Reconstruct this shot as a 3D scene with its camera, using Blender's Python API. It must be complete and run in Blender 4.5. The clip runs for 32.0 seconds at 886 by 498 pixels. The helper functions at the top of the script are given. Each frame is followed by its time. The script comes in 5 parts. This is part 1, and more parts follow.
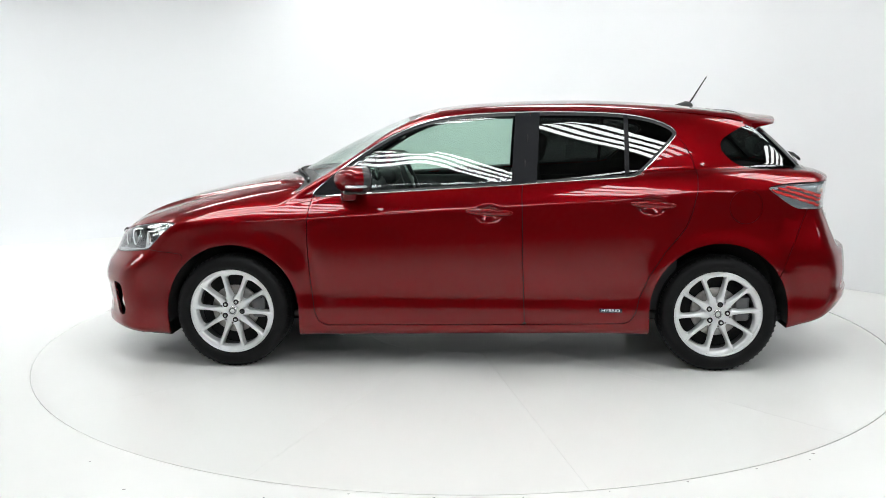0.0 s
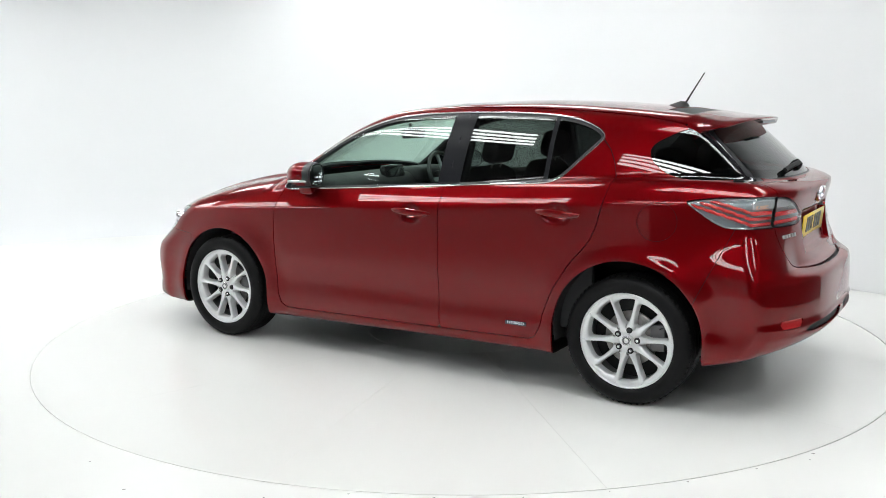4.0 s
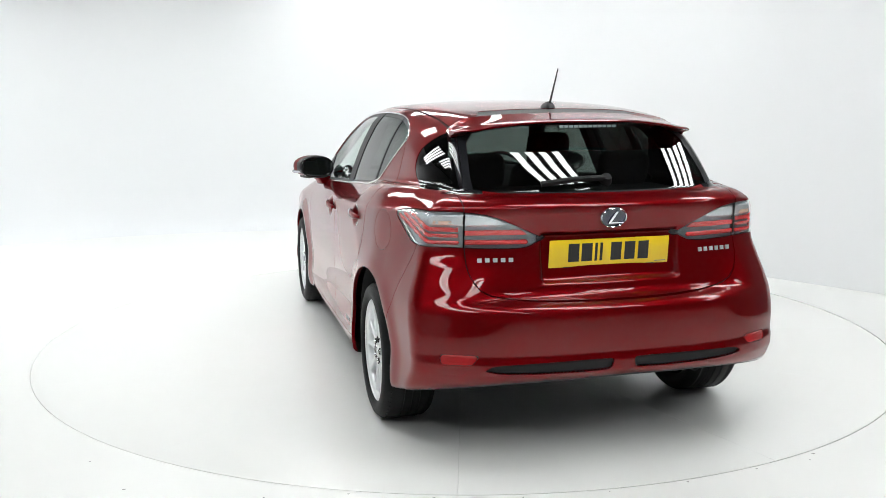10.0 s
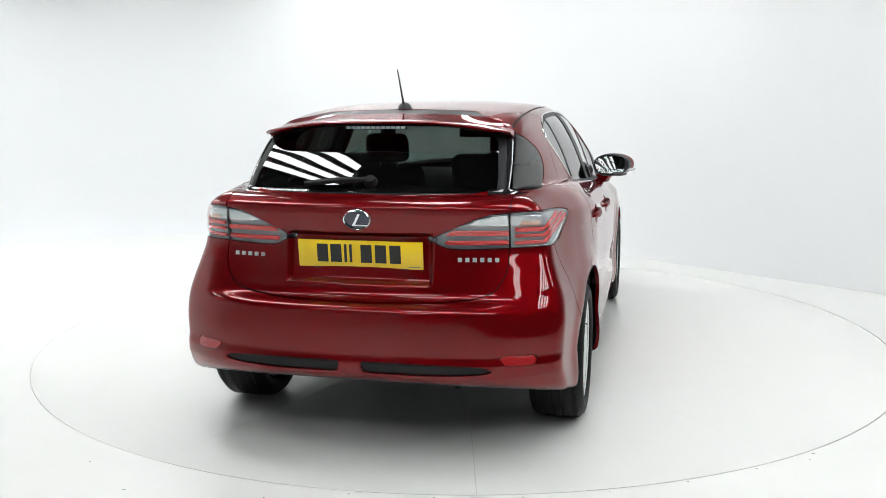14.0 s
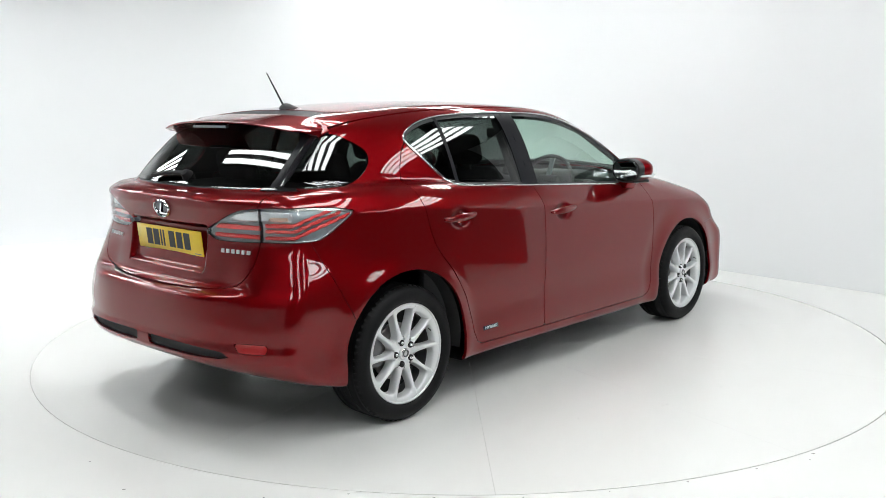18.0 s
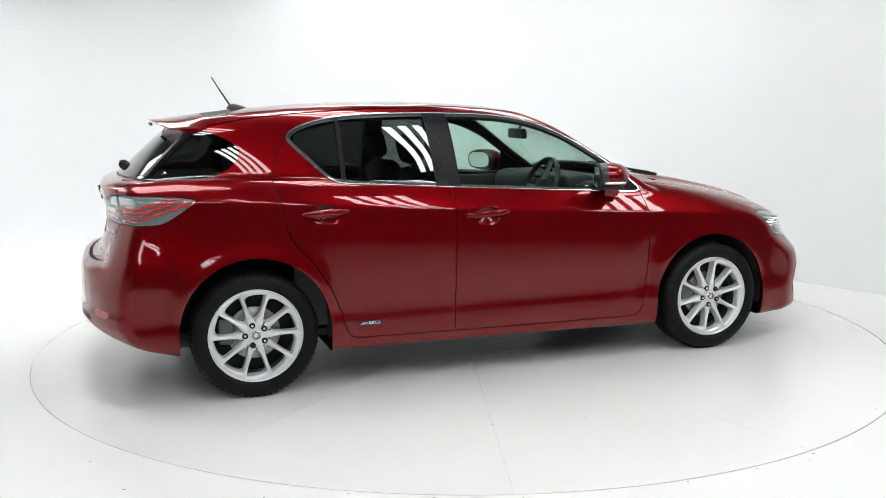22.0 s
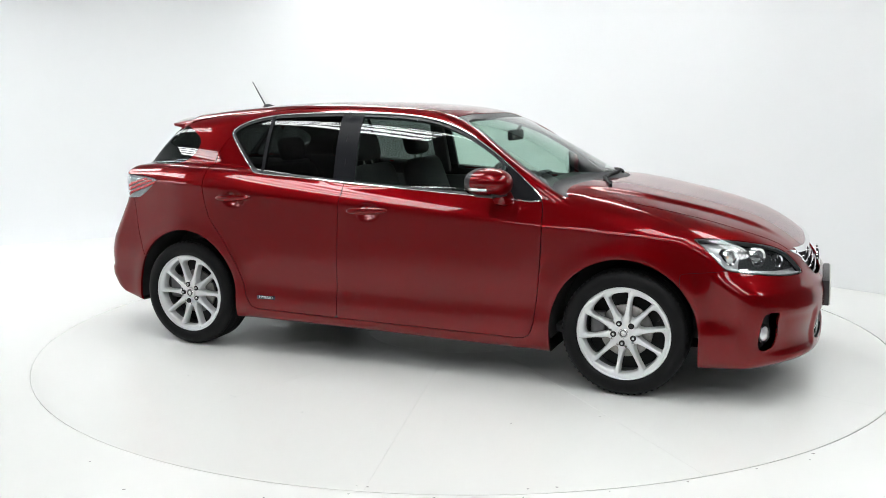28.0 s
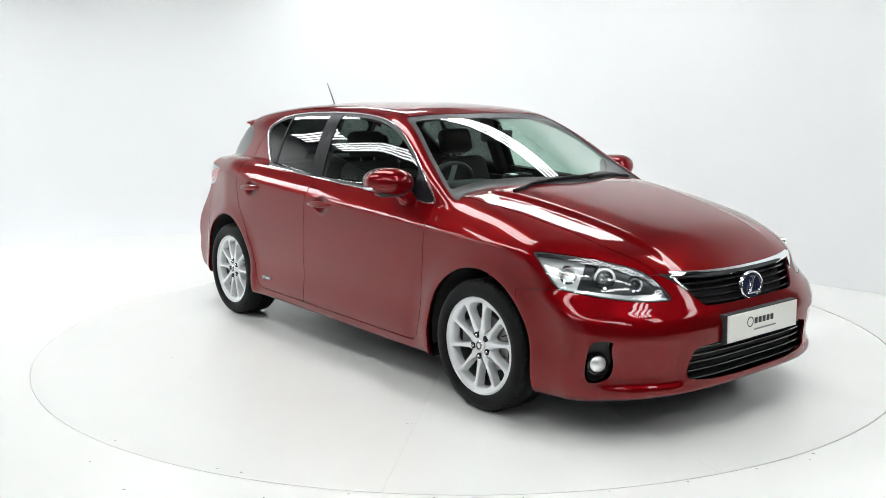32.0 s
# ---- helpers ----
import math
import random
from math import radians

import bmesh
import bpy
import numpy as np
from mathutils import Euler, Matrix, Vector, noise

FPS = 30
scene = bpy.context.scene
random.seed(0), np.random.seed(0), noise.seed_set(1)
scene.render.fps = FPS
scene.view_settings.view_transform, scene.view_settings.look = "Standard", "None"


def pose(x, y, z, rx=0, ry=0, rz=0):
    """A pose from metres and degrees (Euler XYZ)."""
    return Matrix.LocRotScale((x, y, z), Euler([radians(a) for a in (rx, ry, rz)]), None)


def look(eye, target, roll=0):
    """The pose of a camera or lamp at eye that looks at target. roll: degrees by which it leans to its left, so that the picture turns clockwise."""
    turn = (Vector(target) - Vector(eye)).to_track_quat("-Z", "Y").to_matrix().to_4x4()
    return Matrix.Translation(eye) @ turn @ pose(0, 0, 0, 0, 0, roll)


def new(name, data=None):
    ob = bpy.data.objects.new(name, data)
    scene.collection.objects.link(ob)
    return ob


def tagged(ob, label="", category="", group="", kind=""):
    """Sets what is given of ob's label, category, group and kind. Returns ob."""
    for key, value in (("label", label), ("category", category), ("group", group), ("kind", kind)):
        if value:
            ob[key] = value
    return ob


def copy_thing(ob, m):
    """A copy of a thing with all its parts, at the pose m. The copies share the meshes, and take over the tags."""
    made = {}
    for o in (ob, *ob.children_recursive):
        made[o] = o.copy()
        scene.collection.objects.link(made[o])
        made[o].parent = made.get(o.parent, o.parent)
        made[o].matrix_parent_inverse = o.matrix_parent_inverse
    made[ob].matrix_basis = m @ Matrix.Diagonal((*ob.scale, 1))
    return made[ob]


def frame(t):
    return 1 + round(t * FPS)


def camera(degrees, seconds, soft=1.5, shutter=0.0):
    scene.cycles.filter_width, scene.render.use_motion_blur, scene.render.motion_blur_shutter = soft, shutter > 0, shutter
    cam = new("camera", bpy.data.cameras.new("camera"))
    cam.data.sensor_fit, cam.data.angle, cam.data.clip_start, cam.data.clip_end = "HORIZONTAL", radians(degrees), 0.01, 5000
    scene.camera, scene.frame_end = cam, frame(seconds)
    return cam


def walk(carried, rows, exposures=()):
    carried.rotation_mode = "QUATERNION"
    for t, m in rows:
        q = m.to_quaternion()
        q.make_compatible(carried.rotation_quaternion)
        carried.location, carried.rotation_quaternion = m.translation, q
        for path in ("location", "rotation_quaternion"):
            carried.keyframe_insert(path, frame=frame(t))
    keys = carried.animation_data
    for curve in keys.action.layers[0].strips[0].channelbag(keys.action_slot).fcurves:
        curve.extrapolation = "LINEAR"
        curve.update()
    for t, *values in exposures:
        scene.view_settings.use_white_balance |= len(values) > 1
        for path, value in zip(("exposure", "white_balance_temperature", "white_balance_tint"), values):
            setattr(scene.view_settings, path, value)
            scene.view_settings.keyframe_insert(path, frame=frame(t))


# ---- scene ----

# The camera stands still; the turntable and the car on it turn.
cam = camera(52.1, 32.0, soft=0.8)
EYE = Vector((0.0, -5.568, 1.410))
AHEAD = Vector((-0.01956, 0.98737, -0.15722))
walk(cam, [(0.0, look(EYE, EYE + AHEAD, -0.34)), (32.0, look(EYE, EYE + AHEAD, -0.34))])

START_TURN, TURN_RATE = 177.28, -7.1087      # degrees, degrees per second
CAR_OFF = Vector((-0.0955, -0.0313, 0.0))    # car's middle from the turntable's axis
DISC_MID, DISC_R = Vector((0.009, 0.093, 0.0)), 2.529

# ---------------------------------------------------------------- light
world = bpy.data.worlds.new("world")
world.use_nodes = True
scene.world = world
world.node_tree.nodes["Background"].inputs[0].default_value = (0.9, 0.95, 1.0, 1)
world.node_tree.nodes["Background"].inputs[1].default_value = 0.02
scene.view_settings.exposure = 0.0
TUBE_POWER = 14.9


# ---------------------------------------------------------------- materials
def material(name, color, rough=0.5, metal=0.0, coat=0.0, coat_rough=0.03, bump=0.0, bump_scale=60.0, vary=0.0,
             vary_scale=3.0, emit=0.0, spec=0.5, vary_rough=0.0):
    m = bpy.data.materials.new(name)
    m.use_nodes = True
    nt = m.node_tree
    b = nt.nodes["Principled BSDF"]
    b.inputs["Base Color"].default_value = (*color, 1)
    b.inputs["Roughness"].default_value = rough
    b.inputs["Metallic"].default_value = metal
    b.inputs["Coat Weight"].default_value = coat
    b.inputs["Coat Roughness"].default_value = coat_rough
    b.inputs["Specular IOR Level"].default_value = spec
    if emit:
        b.inputs["Emission Color"].default_value = (*color, 1)
        b.inputs["Emission Strength"].default_value = emit
    tc = nt.nodes.new("ShaderNodeTexCoord")
    if vary or vary_rough:
        n = nt.nodes.new("ShaderNodeTexNoise")
        n.inputs["Scale"].default_value = vary_scale
        n.inputs["Detail"].default_value = 6.0
        nt.links.new(tc.outputs["Object"], n.inputs["Vector"])
        if vary:
            ramp = nt.nodes.new("ShaderNodeMapRange")
            ramp.inputs["From Min"].default_value, ramp.inputs["From Max"].default_value = 0.3, 0.7
            ramp.inputs["To Min"].default_value, ramp.inputs["To Max"].default_value = 1 - vary, 1 + vary
            nt.links.new(n.outputs["Fac"], ramp.inputs["Value"])
            mul = nt.nodes.new("ShaderNodeVectorMath")
            mul.operation = "SCALE"
            mul.inputs[0].default_value = color
            nt.links.new(ramp.outputs[0], mul.inputs["Scale"])
            nt.links.new(mul.outputs[0], b.inputs["Base Color"])
        if vary_rough:
            r2 = nt.nodes.new("ShaderNodeMapRange")
            r2.inputs["From Min"].default_value, r2.inputs["From Max"].default_value = 0.3, 0.7
            r2.inputs["To Min"].default_value, r2.inputs["To Max"].default_value = rough - vary_rough, rough + vary_rough
            nt.links.new(n.outputs["Fac"], r2.inputs["Value"])
            nt.links.new(r2.outputs[0], b.inputs["Roughness"])
    if bump:
        n = nt.nodes.new("ShaderNodeTexNoise")
        n.inputs["Scale"].default_value = bump_scale
        n.inputs["Detail"].default_value = 4.0
        nt.links.new(tc.outputs["Object"], n.inputs["Vector"])
        bp = nt.nodes.new("ShaderNodeBump")
        bp.inputs["Strength"].default_value = bump
        bp.inputs["Distance"].default_value = 0.002
        nt.links.new(n.outputs["Fac"], bp.inputs["Height"])
        nt.links.new(bp.outputs[0], b.inputs["Normal"])
    return m


def glass(name, tint, gloss_tint=(1, 1, 1), ior=1.5, rough=0.0):
    """Thin pane: clear with a tint, and a mirror image that grows towards grazing."""
    m = bpy.data.materials.new(name)
    m.use_nodes = True
    nt = m.node_tree
    nt.nodes.clear()
    out = nt.nodes.new("ShaderNodeOutputMaterial")
    mix = nt.nodes.new("ShaderNodeMixShader")
    tr = nt.nodes.new("ShaderNodeBsdfTransparent")
    tr.inputs[0].default_value = (*tint, 1)
    gl = nt.nodes.new("ShaderNodeBsdfGlossy")
    gl.inputs["Color"].default_value = (*gloss_tint, 1)
    gl.inputs["Roughness"].default_value = rough
    fr = nt.nodes.new("ShaderNodeLayerWeight")
    fr.inputs["Blend"].default_value = 0.5
    pw = nt.nodes.new("ShaderNodeMath")
    pw.operation = "POWER"
    pw.inputs[1].default_value = 5.0
    nt.links.new(fr.outputs["Facing"], pw.inputs[0])
    ma = nt.nodes.new("ShaderNodeMath")
    ma.operation = "MULTIPLY_ADD"
    f0 = 1.7 * ((ior - 1) / (ior + 1)) ** 2
    ma.inputs[1].default_value, ma.inputs[2].default_value = 1 - f0, f0
    nt.links.new(pw.outputs[0], ma.inputs[0])
    nt.links.new(ma.outputs[0], mix.inputs[0])
    nt.links.new(tr.outputs[0], mix.inputs[1])
    nt.links.new(gl.outputs[0], mix.inputs[2])
    nt.links.new(mix.outputs[0], out.inputs[0])
    return m


PAINT = material("red_metallic_paint", (0.168, 0.0011, 0.0031), rough=0.34, metal=0.62, coat=1.0, coat_rough=0.004, spec=0.1)
paint_bsdf = PAINT.node_tree.nodes["Principled BSDF"]
paint_bsdf.inputs["Coat IOR"].default_value = 1.44
paint_bsdf.inputs["Specular Tint"].default_value = (0.55, 0.02, 0.03, 1)
BLACK_GLOSS = material("black_gloss_trim", (0.012, 0.012, 0.014), rough=0.12, coat=0.5)
BLACK_SATIN = material("black_satin_plastic", (0.022, 0.022, 0.024), rough=0.42, bump=0.25, bump_scale=700.0)
PILLAR_BLACK = material("pillar_film", (0.014, 0.0145, 0.017), rough=0.35, spec=0.10, bump=0.05, bump_scale=900.0)
WIPER_BLACK = material("wiper_rubber", (0.009, 0.009, 0.0095), rough=0.55, spec=0.2)
INNER_DARK = material("inner_dark", (0.008, 0.008, 0.009), rough=0.7)
UNDER_DARK = material("underbody_dark", (0.02, 0.02, 0.02), rough=0.8, vary=0.4, vary_scale=6.0, bump=0.6, bump_scale=60)
RUBBER = material("tyre_rubber", (0.0045, 0.0045, 0.005), rough=0.55, spec=0.18, vary=0.25, vary_scale=14.0, bump=0.3, bump_scale=300.0)
ALLOY = material("silver_alloy", (0.76, 0.77, 0.78), rough=0.34, metal=0.4, coat=0.4, coat_rough=0.08, bump=0.04, bump_scale=1500.0)
ALLOY_DARK = material("alloy_inner", (0.16, 0.16, 0.165), rough=0.5, metal=0.7)
STEEL = material("brake_steel", (0.32, 0.31, 0.30), rough=0.38, metal=1.0, vary=0.2, vary_scale=30)
CHROME = material("chrome", (0.86, 0.87, 0.88), rough=0.06, metal=1.0)
SATIN_CHROME = material("satin_chrome", (0.75, 0.76, 0.77), rough=0.16, metal=1.0)
TRIM_BRIGHT = material("bright_window_trim", (0.80, 0.81, 0.82), rough=0.14, metal=0.95)
LAMP_SILVER = material("lamp_silver", (0.80, 0.81, 0.82), rough=0.25, metal=0.6)
LAMP_GREY = material("lamp_grey", (0.27, 0.30, 0.32), rough=0.3, metal=0.25)
LAMP_BLACK = material("lamp_dark_chrome", (0.045, 0.047, 0.05), rough=0.25, metal=0.5)
LAMP_BALL = material("lamp_ball_glass", (0.30, 0.31, 0.32), rough=0.05, metal=0.7, coat=1.0)
BADGE_SILVER = material("badge_silver", (0.62, 0.63, 0.64), rough=0.35, metal=0.5)
LAMP_RED = material("lamp_red", (0.62, 0.03, 0.03), rough=0.2, coat=0.6)
LAMP_AMBER = material("lamp_amber", (0.62, 0.40, 0.30), rough=0.25)
REFLECTOR = material("reflector_red", (0.36, 0.010, 0.012), rough=0.18, coat=0.8, bump=0.4, bump_scale=500)
LENS = glass("lamp_lens", (0.93, 0.95, 0.95), ior=1.45)
SMOKED_LENS = glass("smoked_lens", (0.92, 0.95, 0.96), ior=1.45)
CLEAR_GLASS = glass("tinted_green_glass", (0.66, 0.80, 0.73), ior=1.5)
SCREEN_GLASS = glass("windscreen_glass", (0.70, 0.83, 0.77), ior=1.52)
PRIVACY_GLASS = glass("privacy_glass", (0.115, 0.13, 0.125), ior=1.5)
SEAT_CLOTH = material("seat_cloth", (0.012, 0.012, 0.013), rough=0.85, bump=0.5, bump_scale=400)
DASH = material("dash_plastic", (0.017, 0.018, 0.02), rough=0.6, bump=0.3, bump_scale=500)
CABIN_GREY = material("cabin_grey", (0.035, 0.036, 0.038), rough=0.7)
YELLOW_PLATE = material("yellow_plate", (0.88, 0.60, 0.012), rough=0.3, coat=0.3, vary=0.03, vary_scale=8)
WHITE_PLATE = material("white_plate", (0.74, 0.74, 0.69), rough=0.35, coat=0.3)
BLACK_INK = material("black_ink", (0.012, 0.012, 0.012), rough=0.4)
GREY_INK = material("grey_ink", (0.2, 0.2, 0.2), rough=0.4)
WHITE_INK = material("white_ink", (0.8, 0.8, 0.8), rough=0.4)
BLUE_ENAMEL = material("blue_enamel", (0.006, 0.009, 0.042), rough=0.15, coat=1.0)
MIRROR_FACE = material("mirror_face", (0.8, 0.82, 0.83), rough=0.01, metal=1.0)
WALL_WHITE = material("studio_wall_paint", (0.79, 0.80, 0.81), rough=0.65, vary=0.008, vary_scale=0.6, bump=0.05, bump_scale=120)
CEILING_DARK = material("ceiling_paint", (0.05, 0.05, 0.052), rough=0.85, vary=0.1, vary_scale=0.8)
DRAPE_DARK = material("dark_drape", (0.055, 0.055, 0.058), rough=0.9, vary=0.2, vary_scale=2.0)
FLOOR_WHITE = material("studio_floor_paint", (0.79, 0.79, 0.77), rough=0.30, vary=0.006, vary_scale=2.2, bump=0.03, bump_scale=90)
DISC_WHITE = material("turntable_paint", (0.785, 0.785, 0.765), rough=0.24, vary=0.006, vary_scale=3.0, bump=0.03, bump_scale=90)
GAP_DARK = material("gap_dark", (0.04, 0.04, 0.04), rough=0.8)
SCUFF = material("scuff_grey", (0.30, 0.30, 0.29), rough=0.5)
TUBE = bpy.data.materials.new("light_tube")
TUBE.use_nodes = True
tube_bsdf = TUBE.node_tree.nodes["Principled BSDF"]
tube_bsdf.inputs["Base Color"].default_value = (0.9, 0.9, 0.9, 1)
tube_bsdf.inputs["Emission Color"].default_value = (0.97, 1.0, 1.0, 1)
tube_bsdf.inputs["Emission Strength"].default_value = TUBE_POWER
HOUSING = material("light_housing", (0.03, 0.03, 0.03), rough=0.5)


# ---------------------------------------------------------------- mesh helpers
def mesh_of(name, verts, faces, smooth=True):
    me = bpy.data.meshes.new(name)
    me.from_pydata([tuple(float(c) for c in v) for v in verts], [], [tuple(f) for f in faces])
    me.validate()
    if smooth:
        me.polygons.foreach_set("use_smooth", [True] * len(me.polygons))
    me.update()
    return me


def put(name, me, mat, parent=None, label="", m=None):
    if mat is not None and not me.materials:
        me.materials.append(mat)
    ob = new(name, me)
    if parent is not None:
        ob.parent = parent
    if m is not None:
        ob.matrix_basis = m
    if label:
        ob["label"] = label
    return ob


def part(name, bm, mat, parent, label="", m=None, smooth=True, sharp=35):
    me = bpy.data.meshes.new(name)
    bm.normal_update()
    if smooth:
        for f in bm.faces:
            f.smooth = True
        for e in bm.edges:
            if len(e.link_faces) == 2 and e.calc_face_angle(0) > radians(sharp):
                e.smooth = False
    bm.to_mesh(me)
    bm.free()
    return put(name, me, mat, parent, label, m)


def box_bm(sx, sy, sz, bevel=0.0, seg=2, at=(0, 0, 0), m=None):
    bm = bmesh.new()
    bmesh.ops.create_cube(bm, size=1.0)
    for v in bm.verts:
        v.co = Vector((v.co.x * sx, v.co.y * sy, v.co.z * sz))
    if bevel:
        bmesh.ops.bevel(bm, geom=bm.edges[:], offset=bevel, segments=seg, profile=0.5, affect="EDGES")
    for v in bm.verts:
        v.co += Vector(at)
    if m is not None:
        bm.transform(m)
    return bm


def add_bm(bm, other):
    me = bpy.data.meshes.new("tmp")
    other.to_mesh(me)
    other.free()
    bm.from_mesh(me)
    bpy.data.meshes.remove(me)
    return bm


def lathe_bm(profile, n=48, closed=False, axis="y"):
    """Turns (radius, height) pairs about an axis."""
    bm = bmesh.new()
    rings = []
    for r, h in profile:
        ring = []
        for i in range(n):
            a = 2 * math.pi * i / n
            p = (r * math.cos(a), h, r * math.sin(a)) if axis == "y" else (r * math.cos(a), r * math.sin(a), h)
            ring.append(bm.verts.new(p))
        rings.append(ring)
    pairs = list(zip(rings, rings[1:])) + ([(rings[-1], rings[0])] if closed else [])
    for a, b in pairs:
        for i in range(n):
            j = (i + 1) % n
            bm.faces.new((a[i], a[j], b[j], b[i]))
    bmesh.ops.remove_doubles(bm, verts=bm.verts[:], dist=1e-6)
    bmesh.ops.recalc_face_normals(bm, faces=bm.faces[:])
    return bm


def sweep_bm(points, normals, w, h, closed=False, lift=0.0):
    """A bar of rounded section w by h along points; h stands along the normals."""
    bm = bmesh.new()
    pts = [Vector(p) for p in points]
    n = len(pts)
    sec = [(-0.5, 0.0), (-0.46, 0.6), (-0.25, 1.0), (0.25, 1.0), (0.46, 0.6), (0.5, 0.0)]
    rings = []
    for i, p in enumerate(pts):
        a = pts[(i - 1) % n] if (closed or i > 0) else p
        b = pts[(i + 1) % n] if (closed or i < n - 1) else p
        t = (b - a).normalized()
        nn = Vector(normals[i])
        nn = (nn - t * nn.dot(t)).normalized()
        s = t.cross(nn)
        rings.append([bm.verts.new(p + s * (u * w) + nn * (v * h + lift)) for u, v in sec])
    k = len(sec)
    for i in range(n if closed else n - 1):
        a, b = rings[i], rings[(i + 1) % n]
        for j in range(k):
            bm.faces.new((a[j], a[(j + 1) % k], b[(j + 1) % k], b[j]))
    if not closed:
        bm.faces.new(rings[0])
        bm.faces.new(rings[-1][::-1])
    bmesh.ops.recalc_face_normals(bm, faces=bm.faces[:])
    return bm


def rod_bm(path, r0, r1, n=8):
    """A round rod along a path, tapering."""
    bm = bmesh.new()
    pts = [Vector(p) for p in path]
    rings = []
    for i, p in enumerate(pts):
        t = (pts[min(i + 1, len(pts) - 1)] - pts[max(i - 1, 0)]).normalized()
        u = t.orthogonal().normalized()
        v = t.cross(u)
        r = r0 + (r1 - r0) * i / (len(pts) - 1)
        rings.append([bm.verts.new(p + (u * math.cos(a) + v * math.sin(a)) * r) for a in [2 * math.pi * k / n for k in range(n)]])
    for a, b in zip(rings, rings[1:]):
        for j in range(n):
            bm.faces.new((a[j], a[(j + 1) % n], b[(j + 1) % n], b[j]))
    bm.faces.new(rings[0])
    bm.faces.new(rings[-1][::-1])
    bmesh.ops.recalc_face_normals(bm, faces=bm.faces[:])
    return bm


# ---------------------------------------------------------------- the studio
def build_studio():
    # plan of the walls, from the right round the back to the left and behind the camera
    plan = [(7.2, -3.46), (4.2, -0.11), (1.5, 2.88), (-0.05, 4.35), (-1.5, 4.98), (-3.4, 4.86), (-5.07, 4.2), (-6.5, 3.0), (-7.4, 1.0), (-7.6, -2.0),
            (-7.0, -6.0), (-5.0, -8.6), (0.0, -9.2), (5.0, -8.6), (7.0, -6.0)]
    top = 3.5
    cove = [0.0] * 2 + [0.02, 0.12, 0.3, 0.5, 0.7, 0.7, 0.6, 0.4, 0.2, 0.1, 0.1, 0.1, 0.05]
    # smooth closed plan
    pts, cov = [], []
    n = len(plan)
    for i in range(n):
        p0, p1, p2, p3 = (Vector(plan[(i + k) % n]) for k in (-1, 0, 1, 2))
        steps = 10 if i > 1 else 3
        for s in range(steps):
            t = s / steps
            if i in (0, 1):
                q = p1.lerp(p2, t)
            else:
                q = 0.5 * (2 * p1 + (p2 - p0) * t + (2 * p0 - 5 * p1 + 4 * p2 - p3) * t * t + (3 * p1 - p0 - 3 * p2 + p3) * t ** 3)
            pts.append(q)
            cov.append(cove[i] * (1 - t) + cove[(i + 1) % n] * t)
    mid = Vector((0, -1.5))
    heights = [0.0, 0.04, 0.12, 0.26, 0.45, 0.7, 1.0, 1.6, 2.4, top + 0.1]
    verts, faces = [], []
    m = len(pts)
    for h in heights:
        for q, c in zip(pts, cov):
            inward = (mid - q).normalized()
            k = max(0.0, 1 - h / max(c, 1e-6)) if c > 0.015 else 0.0
            off = c * (1 - math.sqrt(max(0.0, 1 - k * k)))
            verts.append((q.x + inward.x * off, q.y + inward.y * off, h))
    inner = len(verts)
    for h in (top + 0.1, 0.0):
        for q in pts:
            o = q - (mid - q).normalized() * 0.25
            verts.append((o.x, o.y, h))
    for r in range(len(heights) - 1):
        for i in range(m):
            j = (i + 1) % m
            faces.append((r * m + i, r * m + j, (r + 1) * m + j, (r + 1) * m + i))
    last = (len(heights) - 1) * m
    for i in range(m):
        j = (i + 1) % m
        faces.append((last + i, last + j, inner + j, inner + i))
        faces.append((inner + i, inner + j, inner + m + j, inner + m + i))
    def side_of(f):
        c = [sum(verts[i][k] for i in f) / len(f) for k in (0, 1)]
        return c[1] > -0.5 or c[0] < -3.2
    for name, mat, lab, pick in (("wall_back", WALL_WHITE, "plain white painted studio wall with a coved foot", True), ("wall_front", DRAPE_DARK, "dark draped studio wall behind the camera", False)):
        fs = [f for f in faces if side_of(f) == pick]
        tagged(put(name, mesh_of(name, verts, fs), mat), lab, "wall", kind="structure")
    tagged(part("ceiling", box_bm(18, 18, 0.2, at=(0, -2, top + 0.1)), CEILING_DARK, None), "dark painted studio ceiling", "ceiling", kind="structure")

    # floor with a round hole
    bm = bmesh.new()
    k = 160
    inner_r = [bm.verts.new((DISC_MID.x + 0.0022 + (DISC_R + 0.0024) * math.cos(2 * math.pi * i / k), DISC_MID.y - 0.0012 + (DISC_R + 0.0024) * math.sin(2 * math.pi * i / k), 0)) for i in range(k)]
    low = [bm.verts.new((v.co.x, v.co.y, -0.05)) for v in inner_r]
    outer = [bm.verts.new((14 * math.cos(2 * math.pi * i / k), 14 * math.sin(2 * math.pi * i / k) - 1.5, 0)) for i in range(k)]
    for i in range(k):
        j = (i + 1) % k
        bm.faces.new((inner_r[i], outer[i], outer[j], inner_r[j]))
        bm.faces.new((low[i], inner_r[i], inner_r[j], low[j]))
    bm.faces.new(low[::-1])
    bmesh.ops.recalc_face_normals(bm, faces=bm.faces[:])
    fl = part("floor", bm, FLOOR_WHITE, None, smooth=False)
    tagged(fl, "glossy white painted studio floor", "floor", kind="structure")
    fl.data.materials.append(GAP_DARK)
    for f in fl.data.polygons:
        if f.center.z < -0.001:
            f.material_index = 1


